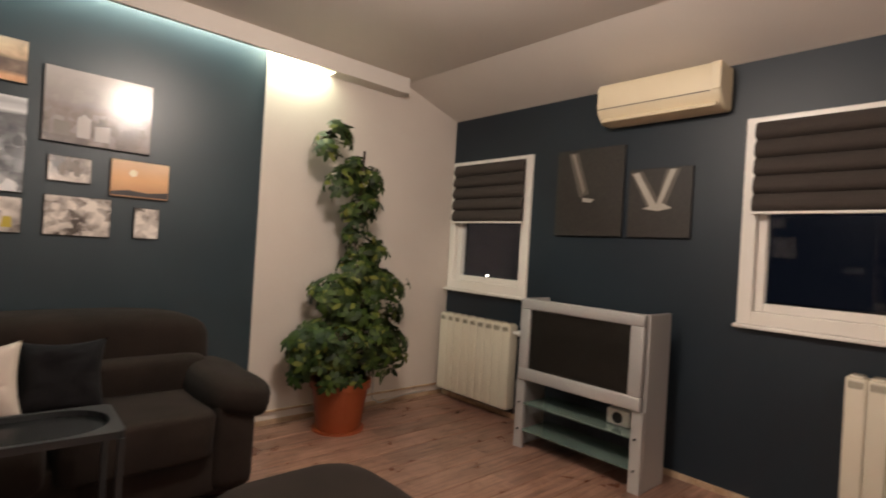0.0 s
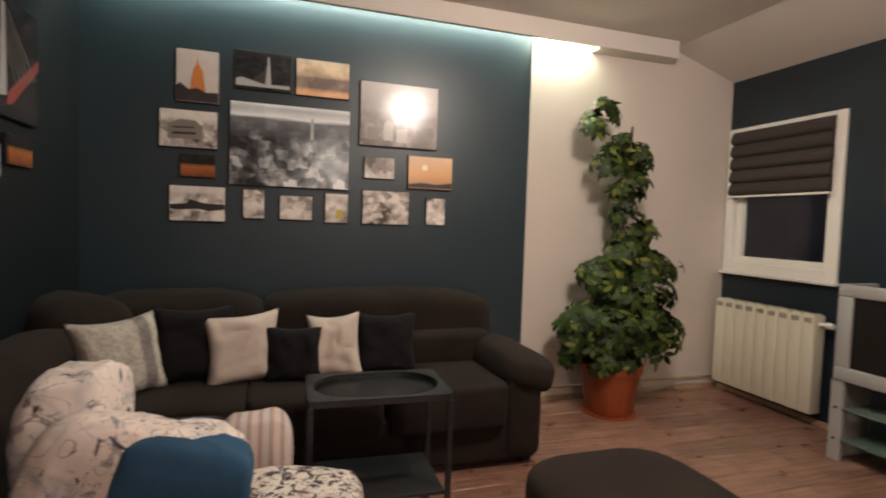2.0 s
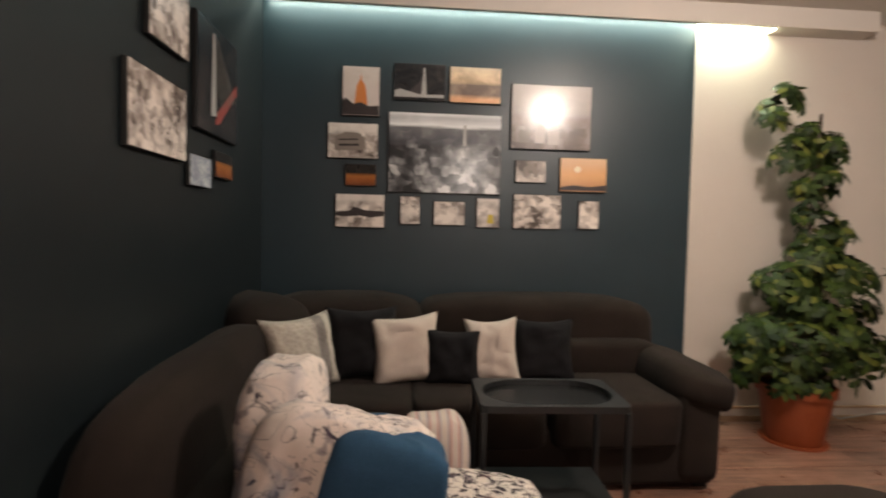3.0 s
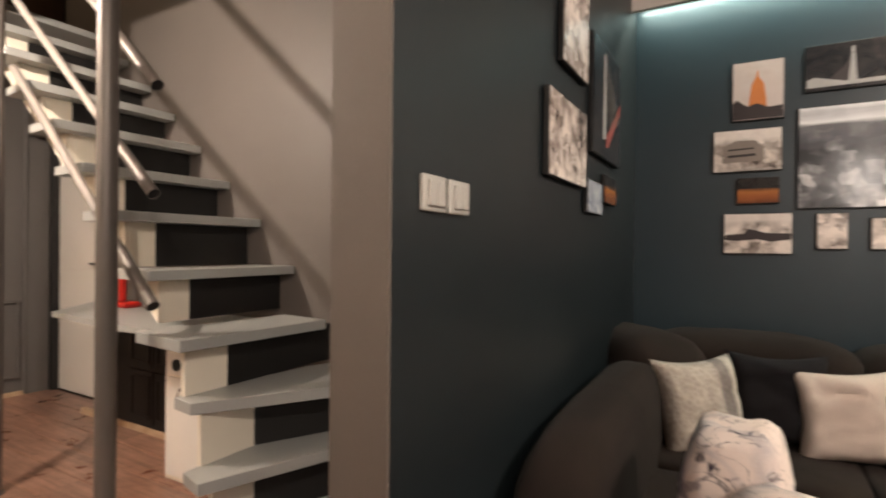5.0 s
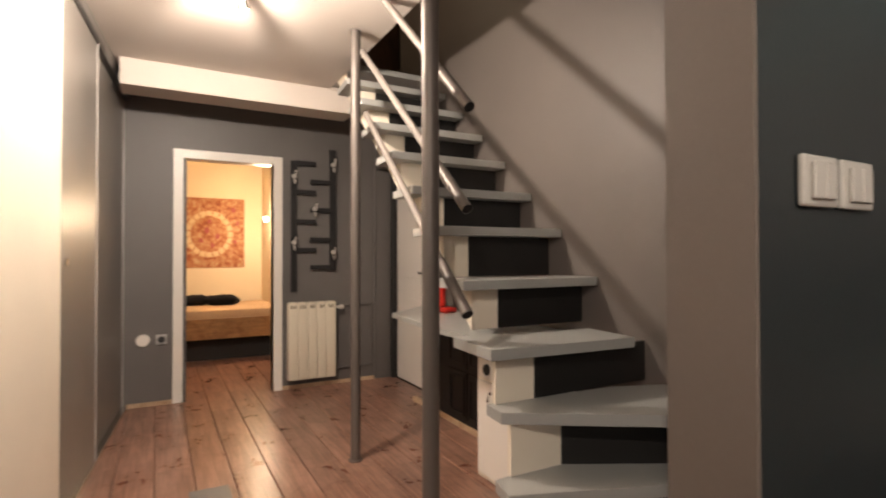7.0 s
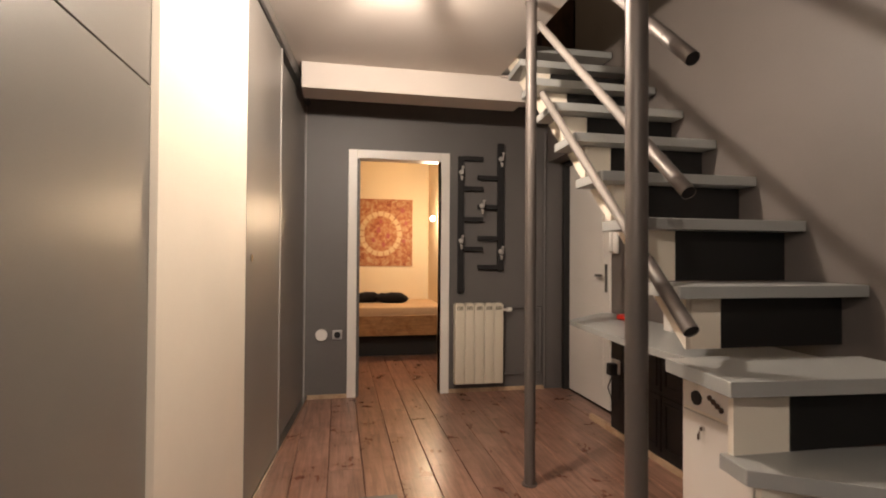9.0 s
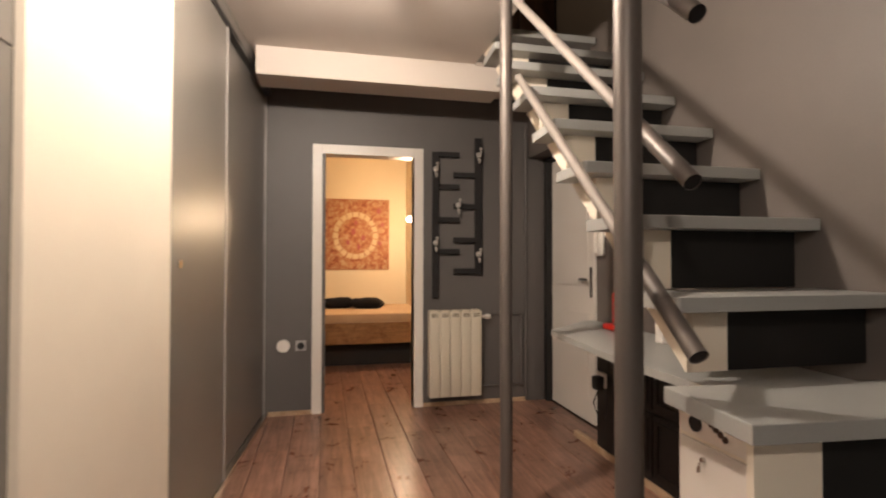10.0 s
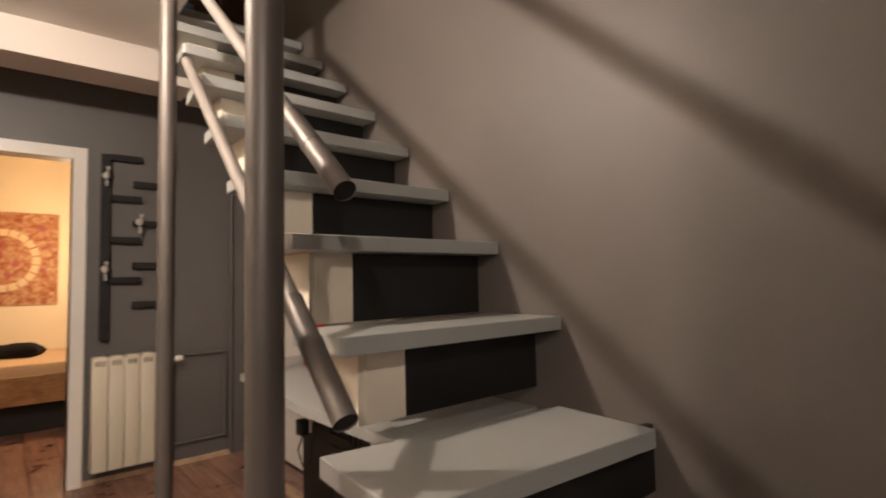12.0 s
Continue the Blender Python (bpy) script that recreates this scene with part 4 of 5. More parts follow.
for z in (0.12, 0.29):
    boxpart("glass_shelf", tv, M_GLASSD, L((2.61, Y0 + 0.06, z, 2.90, Y1 - 0.062, z + 0.008)), 0.001, "greenish glass shelf")
    bm = bmesh.new()
    for yy in (Y0 + 0.03, Y1 - 0.03):
        tube(bm, (2.60 - 2.76, yy - 1.905, z + 0.004), (2.618 - 2.76, yy - 1.905, z + 0.004), 0.006, 8)
    part("shelf_pin", bm, M_TABLE, tv)
rv = thing("small_speaker", (2.78, 1.70, 0.299), "small white speaker box standing on the upper glass shelf", "speaker")
boxpart("body", rv, M_WHITE, (-0.05, -0.07, 0, 0.05, 0.07, 0.09), 0.008)
bm = bmesh.new()
tube(bm, (-0.054, 0, 0.045), (-0.049, 0, 0.045), 0.032, 20)
part("cone", bm, M_TABLE, rv, smooth=True)

# ---- air conditioner ----
ac = thing("air_conditioner", (2.955, 1.665, 2.115), "cream wall-mounted air conditioner above the dark pictures", "air conditioner")
bm = bmesh.new()
prof = [(0.085, 0.0), (-0.03, 0.0), (-0.085, 0.055), (-0.10, 0.09), (-0.10, 0.225), (-0.08, 0.245), (0.085, 0.245)]
vs = [[bm.verts.new((px, yy, pz)) for px, pz in prof] for yy in (-0.372, 0.372)]
for k in range(len(prof)):
    k2 = (k + 1) % len(prof)
    bm.faces.new((vs[0][k], vs[0][k2], vs[1][k2], vs[1][k]))
bm.faces.new(vs[0])
bm.faces.new(vs[1][::-1])
bmesh.ops.bevel(bm, geom=bm.edges[:], offset=0.008, segments=2, affect="EDGES")
M_AC = paint("aged_cream_plastic", (0.72, 0.62, 0.44), 0.4, 0.04)
part("casing", bm, M_AC, ac, smooth=True)
bm = bmesh.new()
box(bm, -0.004, -0.345, -0.003, 0.004, 0.345, 0.003)
bmesh.ops.transform(bm, matrix=Matrix.Translation((-0.064, 0, 0.024)) @ pose(0, 0, 0, 0, -42, 0) @ Matrix.Diagonal((7, 1, 1, 1)), verts=bm.verts)
part("flap", bm, M_AC, ac, "yellowed air flap")
boxpart("seam", ac, M_TABLE, (-0.1012, -0.32, 0.083, -0.098, 0.365, 0.087))
boxpart("side_cap", ac, M_AC, (-0.103, -0.374, 0.09, -0.06, -0.325, 0.24), 0.004)
boxpart("top_grille", ac, M_AC, (-0.06, -0.34, 0.244, 0.07, 0.34, 0.251), 0.002)

# ---- pictures ----


def art(name, stops, scale, stretch=(1, 1, 1), grad=None, rough=0.22, distort=0.6):
    m, nt, b = nodes_of(name, (0.5, 0.5, 0.5), rough)
    v = coords(nt)
    info = nt.nodes.new("ShaderNodeObjectInfo")
    cmb = nt.nodes.new("ShaderNodeCombineXYZ")
    for k in range(3):
        nt.links.new(info.outputs["Random"], cmb.inputs[k])
    ad = nt.nodes.new("ShaderNodeVectorMath")
    ad.operation = "MULTIPLY_ADD"
    nt.links.new(cmb.outputs[0], ad.inputs[0])
    ad.inputs[1].default_value = (31, 17, 23)
    nt.links.new(v, ad.inputs[2])
    mp = nt.nodes.new("ShaderNodeMapping")
    mp.inputs["Scale"].default_value = stretch
    nt.links.new(ad.outputs[0], mp.inputs[0])
    n1 = noise_of(nt, mp.outputs[0], scale, 7, 0.68, distort)
    col = ramp(nt, n1, stops)
    if grad:
        sep = nt.nodes.new("ShaderNodeSeparateXYZ")
        nt.links.new(v, sep.inputs[0])
        mr_ = nt.nodes.new("ShaderNodeMapRange")
        mr_.inputs[1].default_value, mr_.inputs[2].default_value = grad[0], grad[1]
        nt.links.new(sep.outputs[2], mr_.inputs[0])
        col = mixed(nt, grad[2], col, ramp(nt, mr_.outputs[0], grad[3]), grad[4] if len(grad) > 4 else "MIX")
    nt.links.new(col, b.inputs["Base Color"])
    return m


def noise_colour(nt, vec, scale):
    n = nt.nodes.new("ShaderNodeTexNoise")
    n.inputs["Scale"].default_value, n.inputs["Detail"].default_value = scale, 3
    nt.links.new(vec, n.inputs["Vector"])
    return n.outputs["Color"]


def scene_art(name, seed_scale, stops, band=None, blocks=0.55, vign=0.5, top=0.2, width=0.15):
    """A blurred photographic print: large soft shapes, small building-like blocks and darker borders."""
    m, nt, b = nodes_of(name, (0.5, 0.5, 0.5), 0.2)
    v = coords(nt)
    info = nt.nodes.new("ShaderNodeObjectInfo")
    cmb = nt.nodes.new("ShaderNodeCombineXYZ")
    for k in range(3):
        nt.links.new(info.outputs["Random"], cmb.inputs[k])
    ad = nt.nodes.new("ShaderNodeVectorMath")
    ad.operation = "MULTIPLY_ADD"
    nt.links.new(cmb.outputs[0], ad.inputs[0])
    ad.inputs[1].default_value = (31, 17, 23)
    nt.links.new(v, ad.inputs[2])
    big = noise_of(nt, ad.outputs[0], seed_scale, 3, 0.6, 0.5)
    fine = noise_of(nt, ad.outputs[0], seed_scale * 4, 4, 0.6, 0.2)
    vo = nt.nodes.new("ShaderNodeTexVoronoi")
    vo.distance = "CHEBYCHEV"
    vo.inputs["Scale"].default_value = seed_scale * 4.5
    vo.inputs["Randomness"].default_value = 0.9
    nt.links.new(mixed(nt, 0.04, ad.outputs[0], noise_colour(nt, ad.outputs[0], seed_scale * 3), "ADD"), vo.inputs["Vector"])
    sep_ = nt.nodes.new("ShaderNodeSeparateColor")
    nt.links.new(vo.outputs["Color"], sep_.inputs[0])
    fac = mixed(nt, 0.22, big, fine)
    fac = mixed(nt, blocks * 0.30, fac, sep_.outputs[0])
    col = ramp(nt, fac, stops)
    if band:
        sep = nt.nodes.new("ShaderNodeSeparateXYZ")
        nt.links.new(v, sep.inputs[0])
        mr_ = nt.nodes.new("ShaderNodeMapRange")
        mr_.inputs[2].default_value = top
        nt.links.new(sep.outputs[2], mr_.inputs[0])
        mp = nt.nodes.new("ShaderNodeMapping")
        mp.inputs["Scale"].default_value = (1, 1, 8)
        nt.links.new(ad.outputs[0], mp.inputs[0])
        wavy = mixed(nt, 0.08, mr_.outputs[0], noise_of(nt, mp.outputs[0], 5, 3))
        colour, alpha = ramp(nt, wavy, [(p, c) for p, c, a in band]), ramp(nt, wavy, [(p, (a, a, a)) for p, c, a in band])
        col = mixed(nt, alpha, col, colour)
    nt.links.new(col, b.inputs["Base Color"])
    return m


GREYS = [(0.38, (0.02, 0.02, 0.022)), (0.45, (0.09, 0.09, 0.095)), (0.52, (0.30, 0.30, 0.305)), (0.62, (0.85, 0.84, 0.84))]
SEPIA = [(0.34, (0.10, 0.08, 0.07)), (0.42, (0.30, 0.25, 0.22)), (0.50, (0.56, 0.49, 0.44)), (0.62, (0.86, 0.78, 0.71))]
WHT, DRK = (0.9, 0.9, 0.9), (0.07, 0.07, 0.08)
A_CITY = scene_art("print_city", 4.2, GREYS, [(0.0, DRK, 0.0), (0.56, DRK, 0.05), (0.62, DRK, 0.8), (0.78, (0.16, 0.16, 0.17), 0.85), (0.82, WHT, 0.95), (0.9, (0.55, 0.55, 0.56), 0.9), (0.95, WHT, 0.95)], top=0.475)
A_BW = scene_art("print_old_town", 6.5, SEPIA, [(0.0, (0.6, 0.54, 0.48), 0.55), (0.14, (0.5, 0.45, 0.4), 0.0), (0.66, (0.5, 0.45, 0.4), 0.0), (0.8, (0.80, 0.73, 0.67), 0.8)], top=0.2)
A_MARKET = scene_art("print_market", 7, SEPIA, blocks=0.7)
A_SOFT = scene_art("print_misty_square", 5, [(0.3, (0.10, 0.08, 0.07)), (0.5, (0.24, 0.19, 0.17)), (0.65, (0.45, 0.39, 0.36))], [(0.0, (0.16, 0.12, 0.11), 0.3), (0.35, (0.2, 0.15, 0.14), 0.1), (0.55, (0.45, 0.4, 0.38), 0.7), (1.0, (0.6, 0.55, 0.53), 0.9)], top=0.39)
A_SUN = scene_art("print_sunset", 4, [(0.3, (0.55, 0.27, 0.13)), (0.7, (0.85, 0.52, 0.28))], [(0.0, (0.30, 0.17, 0.11), 0.9), (0.18, (0.55, 0.27, 0.12), 0.8), (0.5, (0.92, 0.52, 0.24), 0.6), (1.0, (0.92, 0.70, 0.48), 0.7)], 0.1, top=0.21)
A_CLOUD = scene_art("print_clouds", 7, [(0.38, (0.30, 0.20, 0.14)), (0.48, (0.62, 0.42, 0.29)), (0.6, (0.90, 0.72, 0.52))], [(0.0, (0.88, 0.45, 0.22), 0.8), (0.16, (0.85, 0.45, 0.25), 0.7), (0.26, (0.16, 0.12, 0.11), 0.75), (0.5, (0.18, 0.14, 0.13), 0.75), (0.6, (0.9, 0.66, 0.42), 0.35), (0.8, (0.9, 0.72, 0.5), 0.5), (1.0, (0.62, 0.52, 0.45), 0.7)], 0.0, top=0.215)
A_NIGHT = art("print_night", [(0.4, (0.010, 0.012, 0.016)), (0.62, (0.04, 0.035, 0.035)), (0.72, (0.12, 0.10, 0.10))], 12)
A_FIRE = scene_art("print_night_fire", 10, [(0.42, (0.010, 0.009, 0.010)), (0.55, (0.10, 0.05, 0.03))], [(0.0, (0.02, 0.015, 0.012), 0.9), (0.22, (0.45, 0.12, 0.025), 0.55), (0.45, (0.60, 0.20, 0.04), 0.6), (0.58, (0.012, 0.012, 0.012), 0.95)], top=0.13)
A_SKY = art("print_orange_sky", [(0.3, (0.55, 0.45, 0.40)), (0.7, (0.66, 0.58, 0.54))], 6)
A_BLUEW = art("print_blue_grey", [(0.3, (0.10, 0.12, 0.18)), (0.5, (0.35, 0.37, 0.42)), (0.65, (0.6, 0.6, 0.62))], 24)
A_DARK = art("print_brown_metal", [(0.3, (0.017, 0.014, 0.012)), (0.7, (0.034, 0.028, 0.023))], 60, (1, 1, 1), rough=0.5)
A_BATIK = art("batik_cloth", [(0.32, (0.16, 0.035, 0.018)), (0.44, (0.30, 0.10, 0.045)), (0.54, (0.40, 0.20, 0.10)), (0.66, (0.48, 0.34, 0.20))], 18, rough=0.9)
M_INKL = paint("pale_ink", (0.42, 0.40, 0.38), 0.4, 0.2, 60)
M_INKO = paint("orange_ink", (0.62, 0.20, 0.05), 0.4, 0.25, 40)
M_INKR = paint("red_ink", (0.30, 0.06, 0.05), 0.4, 0.2, 40)
M_INKD = paint("dark_ink", (0.03, 0.02, 0.02), 0.4, 0.3, 40)
M_INKP = paint("pale_sun_ink", (0.95, 0.82, 0.6), 0.3, 0.05, 40)
M_INKM = paint("misty_ink", (0.50, 0.44, 0.41), 0.3, 0.2, 60)
M_INKB = paint("brown_ink", (0.24, 0.20, 0.17), 0.35, 0.35, 50)
M_INKY = paint("yellow_ink", (0.6, 0.45, 0.05), 0.4, 0.2, 40)
M_BEAM = paint("light_beam_ink", (0.40, 0.36, 0.31), 0.4, 0.25, 40)
M_BEAMS = paint("soft_beam_ink", (0.10, 0.085, 0.07), 0.4, 0.2, 40)


def picture(wall, a0, a1, z0, z1, mat, label, shapes=(), depth=0.016, tilt=0.0):
    """wall: n (faces -y), w (faces +x), e (faces -x). a0 < a1 along the wall, as seen from the room left to right."""
    cx, cz = (a0 + a1) / 2, z0
    hw, h = abs(a1 - a0) / 2, z1 - z0
    if wall == "n":
        m = pose(cx, 3.546, cz)
    elif wall == "w":
        m = pose(-1.296, cx, cz, 0, 0, 90)
    else:
        m = pose(WALL_E - 0.004, cx, cz, 0, 0, -90)
    ob = thing("wall_picture", m @ pose(0, 0, 0, -tilt, 0, 0), label, "picture", "pictures on the walls")
    boxpart("canvas_edge", ob, M_BLACKP, (-hw, -depth, 0, hw, 0, h), 0.002, "black edge")
    boxpart("print", ob, mat, (-hw + 0.004, -depth - 0.003, 0.004, hw - 0.004, -depth, h - 0.004))
    for k, (pts, mt_) in enumerate(shapes):
        bm = bmesh.new()
        vv = [bm.verts.new((-hw + u * 2 * hw, -depth - 0.0042 - 0.0006 * k, v_ * h)) for u, v_ in pts]
        bm.faces.new(vv)
        part("motif", bm, mt_, ob)
    return ob


def poly(*p):
    return p


picture("n", -0.84, -0.62, 1.84, 2.13, A_SKY, "small print of an orange tower against a pale sky", [(poly((0.32, 0.2), (0.68, 0.2), (0.62, 0.6), (0.52, 0.72), (0.5, 0.86), (0.46, 0.72), (0.38, 0.6)), M_INKO), (poly((0.02, 0.02), (0.98, 0.02), (0.97, 0.22), (0.7, 0.2), (0.5, 0.28), (0.3, 0.24), (0.1, 0.36), (0.02, 0.3)), M_INKD)])
picture("n", -0.54, -0.235, 1.945, 2.16, A_NIGHT, "dark print of a white bridge pylon at night", [(poly((0.53, 0.12), (0.64, 0.12), (0.60, 0.88), (0.57, 0.88)), M_INKL), (poly((0.2, 0.12), (0.53, 0.15), (0.575, 0.8), (0.5, 0.5)), M_INKD), (poly((0.02, 0.08), (0.97, 0.08), (0.97, 0.17), (0.5, 0.16), (0.12, 0.3), (0.02, 0.25)), M_INKL)])
picture("n", -0.21, 0.10, 1.94, 2.155, A_CLOUD, "print of golden evening clouds")
picture("n", -0.92, -0.625, 1.59, 1.80, A_BW, "sepia print of an old street building", [(poly((0.14, 0.22), (0.14, 0.60), (0.34, 0.74), (0.62, 0.72), (0.74, 0.56), (0.74, 0.24)), M_INKB), (poly((0.22, 0.34), (0.22, 0.40), (0.62, 0.42), (0.62, 0.36)), M_INKD), (poly((0.22, 0.50), (0.22, 0.54), (0.60, 0.56), (0.60, 0.52)), M_INKD)])
picture("n", -0.815, -0.635, 1.43, 1.56, A_FIRE, "small dark print with orange city lights")
picture("n", -0.87, -0.58, 1.185, 1.385, A_BW, "sepia print of a ship on the river", [(poly((0.02, 0.46), (0.30, 0.50), (0.36, 0.62), (0.48, 0.58), (0.60, 0.52), (0.98, 0.50), (0.98, 0.36), (0.70, 0.30), (0.50, 0.36), (0.20, 0.32), (0.02, 0.34)), M_INKD)])
picture("n", -0.49, -0.37, 1.21, 1.38, A_MARKET, "tiny upright sepia print with dark border")
picture("n", -0.29, -0.10, 1.21, 1.355, A_BW, "tiny sepia print of a carriage")
picture("n", -0.03, 0.11, 1.20, 1.38, A_BW, "tiny grey print with a yellow spot", [(poly((0.45, 0.15), (0.75, 0.15), (0.72, 0.45), (0.5, 0.45)), M_INKY)])
picture("n", 0.195, 0.49, 1.20, 1.41, A_MARKET, "sepia print of several old houses")
picture("n", 0.60, 0.73, 1.205, 1.38, A_MARKET, "tiny upright sepia print at the end of the row")
picture("n", 0.20, 0.39, 1.48, 1.615, A_BW, "tiny sepia print of an archway", [(poly((0.25, 0.25), (0.25, 0.65), (0.38, 0.78), (0.60, 0.78), (0.74, 0.62), (0.74, 0.25), (0.60, 0.25), (0.58, 0.55), (0.40, 0.55), (0.38, 0.25)), M_INKB)])
picture("n", 0.475, 0.77, 1.43, 1.64, A_SUN, "glossy print of an orange sunset", [(poly((0.30, 0.62), (0.36, 0.55), (0.43, 0.60), (0.44, 0.70), (0.37, 0.76), (0.31, 0.71)), M_INKP), (poly((0.02, 0.14), (0.30, 0.20), (0.62, 0.16), (0.98, 0.22), (0.98, 0.05), (0.02, 0.05)), M_INKD)])
picture("n", -0.565, 0.11, 1.40, 1.875, A_CITY, "large grey panorama of a city under a bright sky", [(poly((0.655, 0.60), (0.685, 0.60), (0.68, 0.86), (0.66, 0.86)), M_INKL)], 0.018)
picture("n", 0.165, 0.66, 1.68, 2.07, A_SOFT, "glossy pale brown print of a misty square reflecting the lamp", [(poly((0.30, 0.10), (0.30, 0.36), (0.36, 0.42), (0.42, 0.36), (0.42, 0.10)), M_INKM), (poly((0.46, 0.08), (0.46, 0.28), (0.60, 0.30), (0.60, 0.08)), M_INKM), (poly((0.10, 0.10), (0.10, 0.30), (0.24, 0.28), (0.24, 0.10)), M_INKB)], 0.018)
picture("w", 2.01, 2.42, 1.415, 1.675, A_MARKET, "grey print of a busy street market", [], 0.018)
picture("w", 2.52, 3.00, 1.565, 2.02, A_NIGHT, "large dark print of a cable bridge with red light trail", [(poly((0.30, 0.16), (0.42, 0.18), (0.40, 0.92), (0.34, 0.92)), M_INKL), (poly((0.40, 0.10), (0.5, 0.12), (0.98, 0.52), (0.98, 0.62), (0.45, 0.22)), M_INKR), *[(poly((0.41, zc), (0.413, zc + 0.015), (xc + 0.006, 0.28 + 0.34 * (xc - 0.5)), (xc, 0.26 + 0.34 * (xc - 0.5))), M_INKB) for xc, zc in ((0.58, 0.55), (0.66, 0.63), (0.74, 0.71), (0.82, 0.79), (0.90, 0.87))]], 0.018)
picture("w", 2.14, 2.44, 1.785, 2.10, A_MARKET, "bright sepia print of an old square", [], 0.018)
picture("w", 2.46, 2.68, 1.335, 1.46, A_BLUEW, "small blue-grey print of a fortress")
picture("w", 2.735, 2.945, 1.39, 1.51, A_FIRE, "small print of red and orange boats")
picture("e", 2.43, 1.91, 1.40, 2.0, A_DARK, "dark bronze picture with one slanting light beam", [(poly((0.18, 0.96), (0.33, 0.96), (0.52, 0.48), (0.38, 0.44)), M_BEAMS), (poly((0.23, 0.95), (0.28, 0.95), (0.46, 0.52), (0.43, 0.48)), M_INKB), (poly((0.42, 0.44), (0.60, 0.42), (0.56, 0.38), (0.44, 0.39)), M_BEAM)], 0.018)
picture("e", 1.87, 1.475, 1.40, 1.83, A_DARK, "dark bronze picture with light beams forming a V", [(poly((0.02, 0.95), (0.22, 0.96), (0.52, 0.50), (0.50, 0.40), (0.32, 0.42)), M_BEAMS), (poly((0.60, 0.97), (0.82, 0.97), (0.62, 0.46), (0.44, 0.42)), M_BEAMS), (poly((0.06, 0.93), (0.16, 0.95), (0.47, 0.47), (0.38, 0.42)), M_BEAM), (poly((0.66, 0.97), (0.76, 0.97), (0.56, 0.50), (0.46, 0.45)), M_BEAM), (poly((0.24, 0.42), (0.5, 0.38), (0.72, 0.42), (0.55, 0.50), (0.42, 0.46)), M_BEAM)], 0.018)

# light switches on the west wall
for y in (1.352, 1.450):
    sw = thing("light_switch", (-1.299, y, 1.268), "white double rocker light switch on the teal wall", "light switch", "light switches")
    boxpart("plate", sw, M_SWITCH, (0, 0, 0, 0.010, 0.084, 0.068), 0.004)
    boxpart("rocker", sw, M_SWITCH, (0.010, 0.014, 0.010, 0.016, 0.041, 0.058), 0.002)
    boxpart("rocker", sw, M_SWITCH, (0.010, 0.043, 0.010, 0.016, 0.070, 0.058), 0.002)

# ---- plant ----
pl = thing("potted_plant", (1.83, 3.24, 0), "tall umbrella plant trained on a stake in an orange plastic pot", "potted plant")
bm = bmesh.new()
prof = [(0.0, 0.01), (0.145, 0.01), (0.15, 0.02), (0.19, 0.29), (0.205, 0.29), (0.207, 0.335), (0.192, 0.338), (0.185, 0.29), (0.18, 0.27)]
rings = [[bm.verts.new((r * math.cos(2 * math.pi * i / 36), r * math.sin(2 * math.pi * i / 36), z)) for i in range(36)] if r else [bm.verts.new((0, 0, z))] for r, z in prof]
for a, b_ in zip(rings, rings[1:]):
    for i in range(36):
        j = (i + 1) % 36
        bm.faces.new((a[0], b_[i], b_[j]) if len(a) == 1 else (a[i], a[j], b_[j], b_[i]))
part("pot", bm, M_TERRA, pl, "orange plastic pot", True)
bm = bmesh.new()
tube(bm, (0, 0, 0), (0, 0, 0.012), 0.175, 32)
part("saucer", bm, M_TERRA, pl)
bm = bmesh.new()
tube(bm, (0, 0, 0.26), (0, 0, 0.29), 0.182, 32)
part("soil", bm, M_SOIL, pl, "dark potting soil")
bm = bmesh.new()
tube(bm, (0, 0, 0.27), (0.10, 0.03, 1.9), 0.009, 10)
part("stake", bm, M_UPW, pl, "thin support stake", True)

m, nt, b = nodes_of("leaf", (0.035, 0.085, 0.018), 0.55)
geo = nt.nodes.new("ShaderNodeNewGeometry")
nt.links.new(ramp(nt, geo.outputs["Random Per Island"], [(0.0, (0.010, 0.020, 0.004)), (0.5, (0.020, 0.038, 0.006)), (0.86, (0.045, 0.070, 0.010)), (1.0, (0.16, 0.16, 0.03))]), b.inputs["Base Color"])
b.inputs["Specular IOR Level"].default_value = 0.25
M_LEAF = m
M_STEM = paint("green_brown_stem", (0.07, 0.065, 0.03), 0.7, 0.3, 60)
rng = random.Random(5)


def leaf_cluster(bm, base, axis, size):
    q = axis.to_track_quat("Z", "Y").to_matrix().to_4x4()
    m_ = Matrix.Translation(base) @ q
    n_ = rng.choice((6, 7, 7, 8))
    for k in range(n_):
        a = 2 * math.pi * k / n_ + rng.uniform(-0.15, 0.15)
        ln, wd = size * rng.uniform(0.8, 1.1), size * 0.21
        dr = rng.uniform(0.15, 0.5)
        c, s = math.cos(a), math.sin(a)
        pts = []
        for t, ww in ((0.12, 0.25), (0.45, 1.0), (0.78, 0.8), (1.0, 0.0)):
            z = -dr * size * t * t + 0.02 * size
            for sg in ((-1, 1) if ww else (0,)):
                pts.append(bm.verts.new(m_ @ Vector((c * ln * t - s * wd * ww * sg, s * ln * t + c * wd * ww * sg, z + 0.12 * wd * abs(sg)))))
        bm.faces.new((pts[0], pts[1], pts[3], pts[2]))
        bm.faces.new((pts[2], pts[3], pts[5], pts[4]))
        bm.faces.new((pts[4], pts[5], pts[6]))


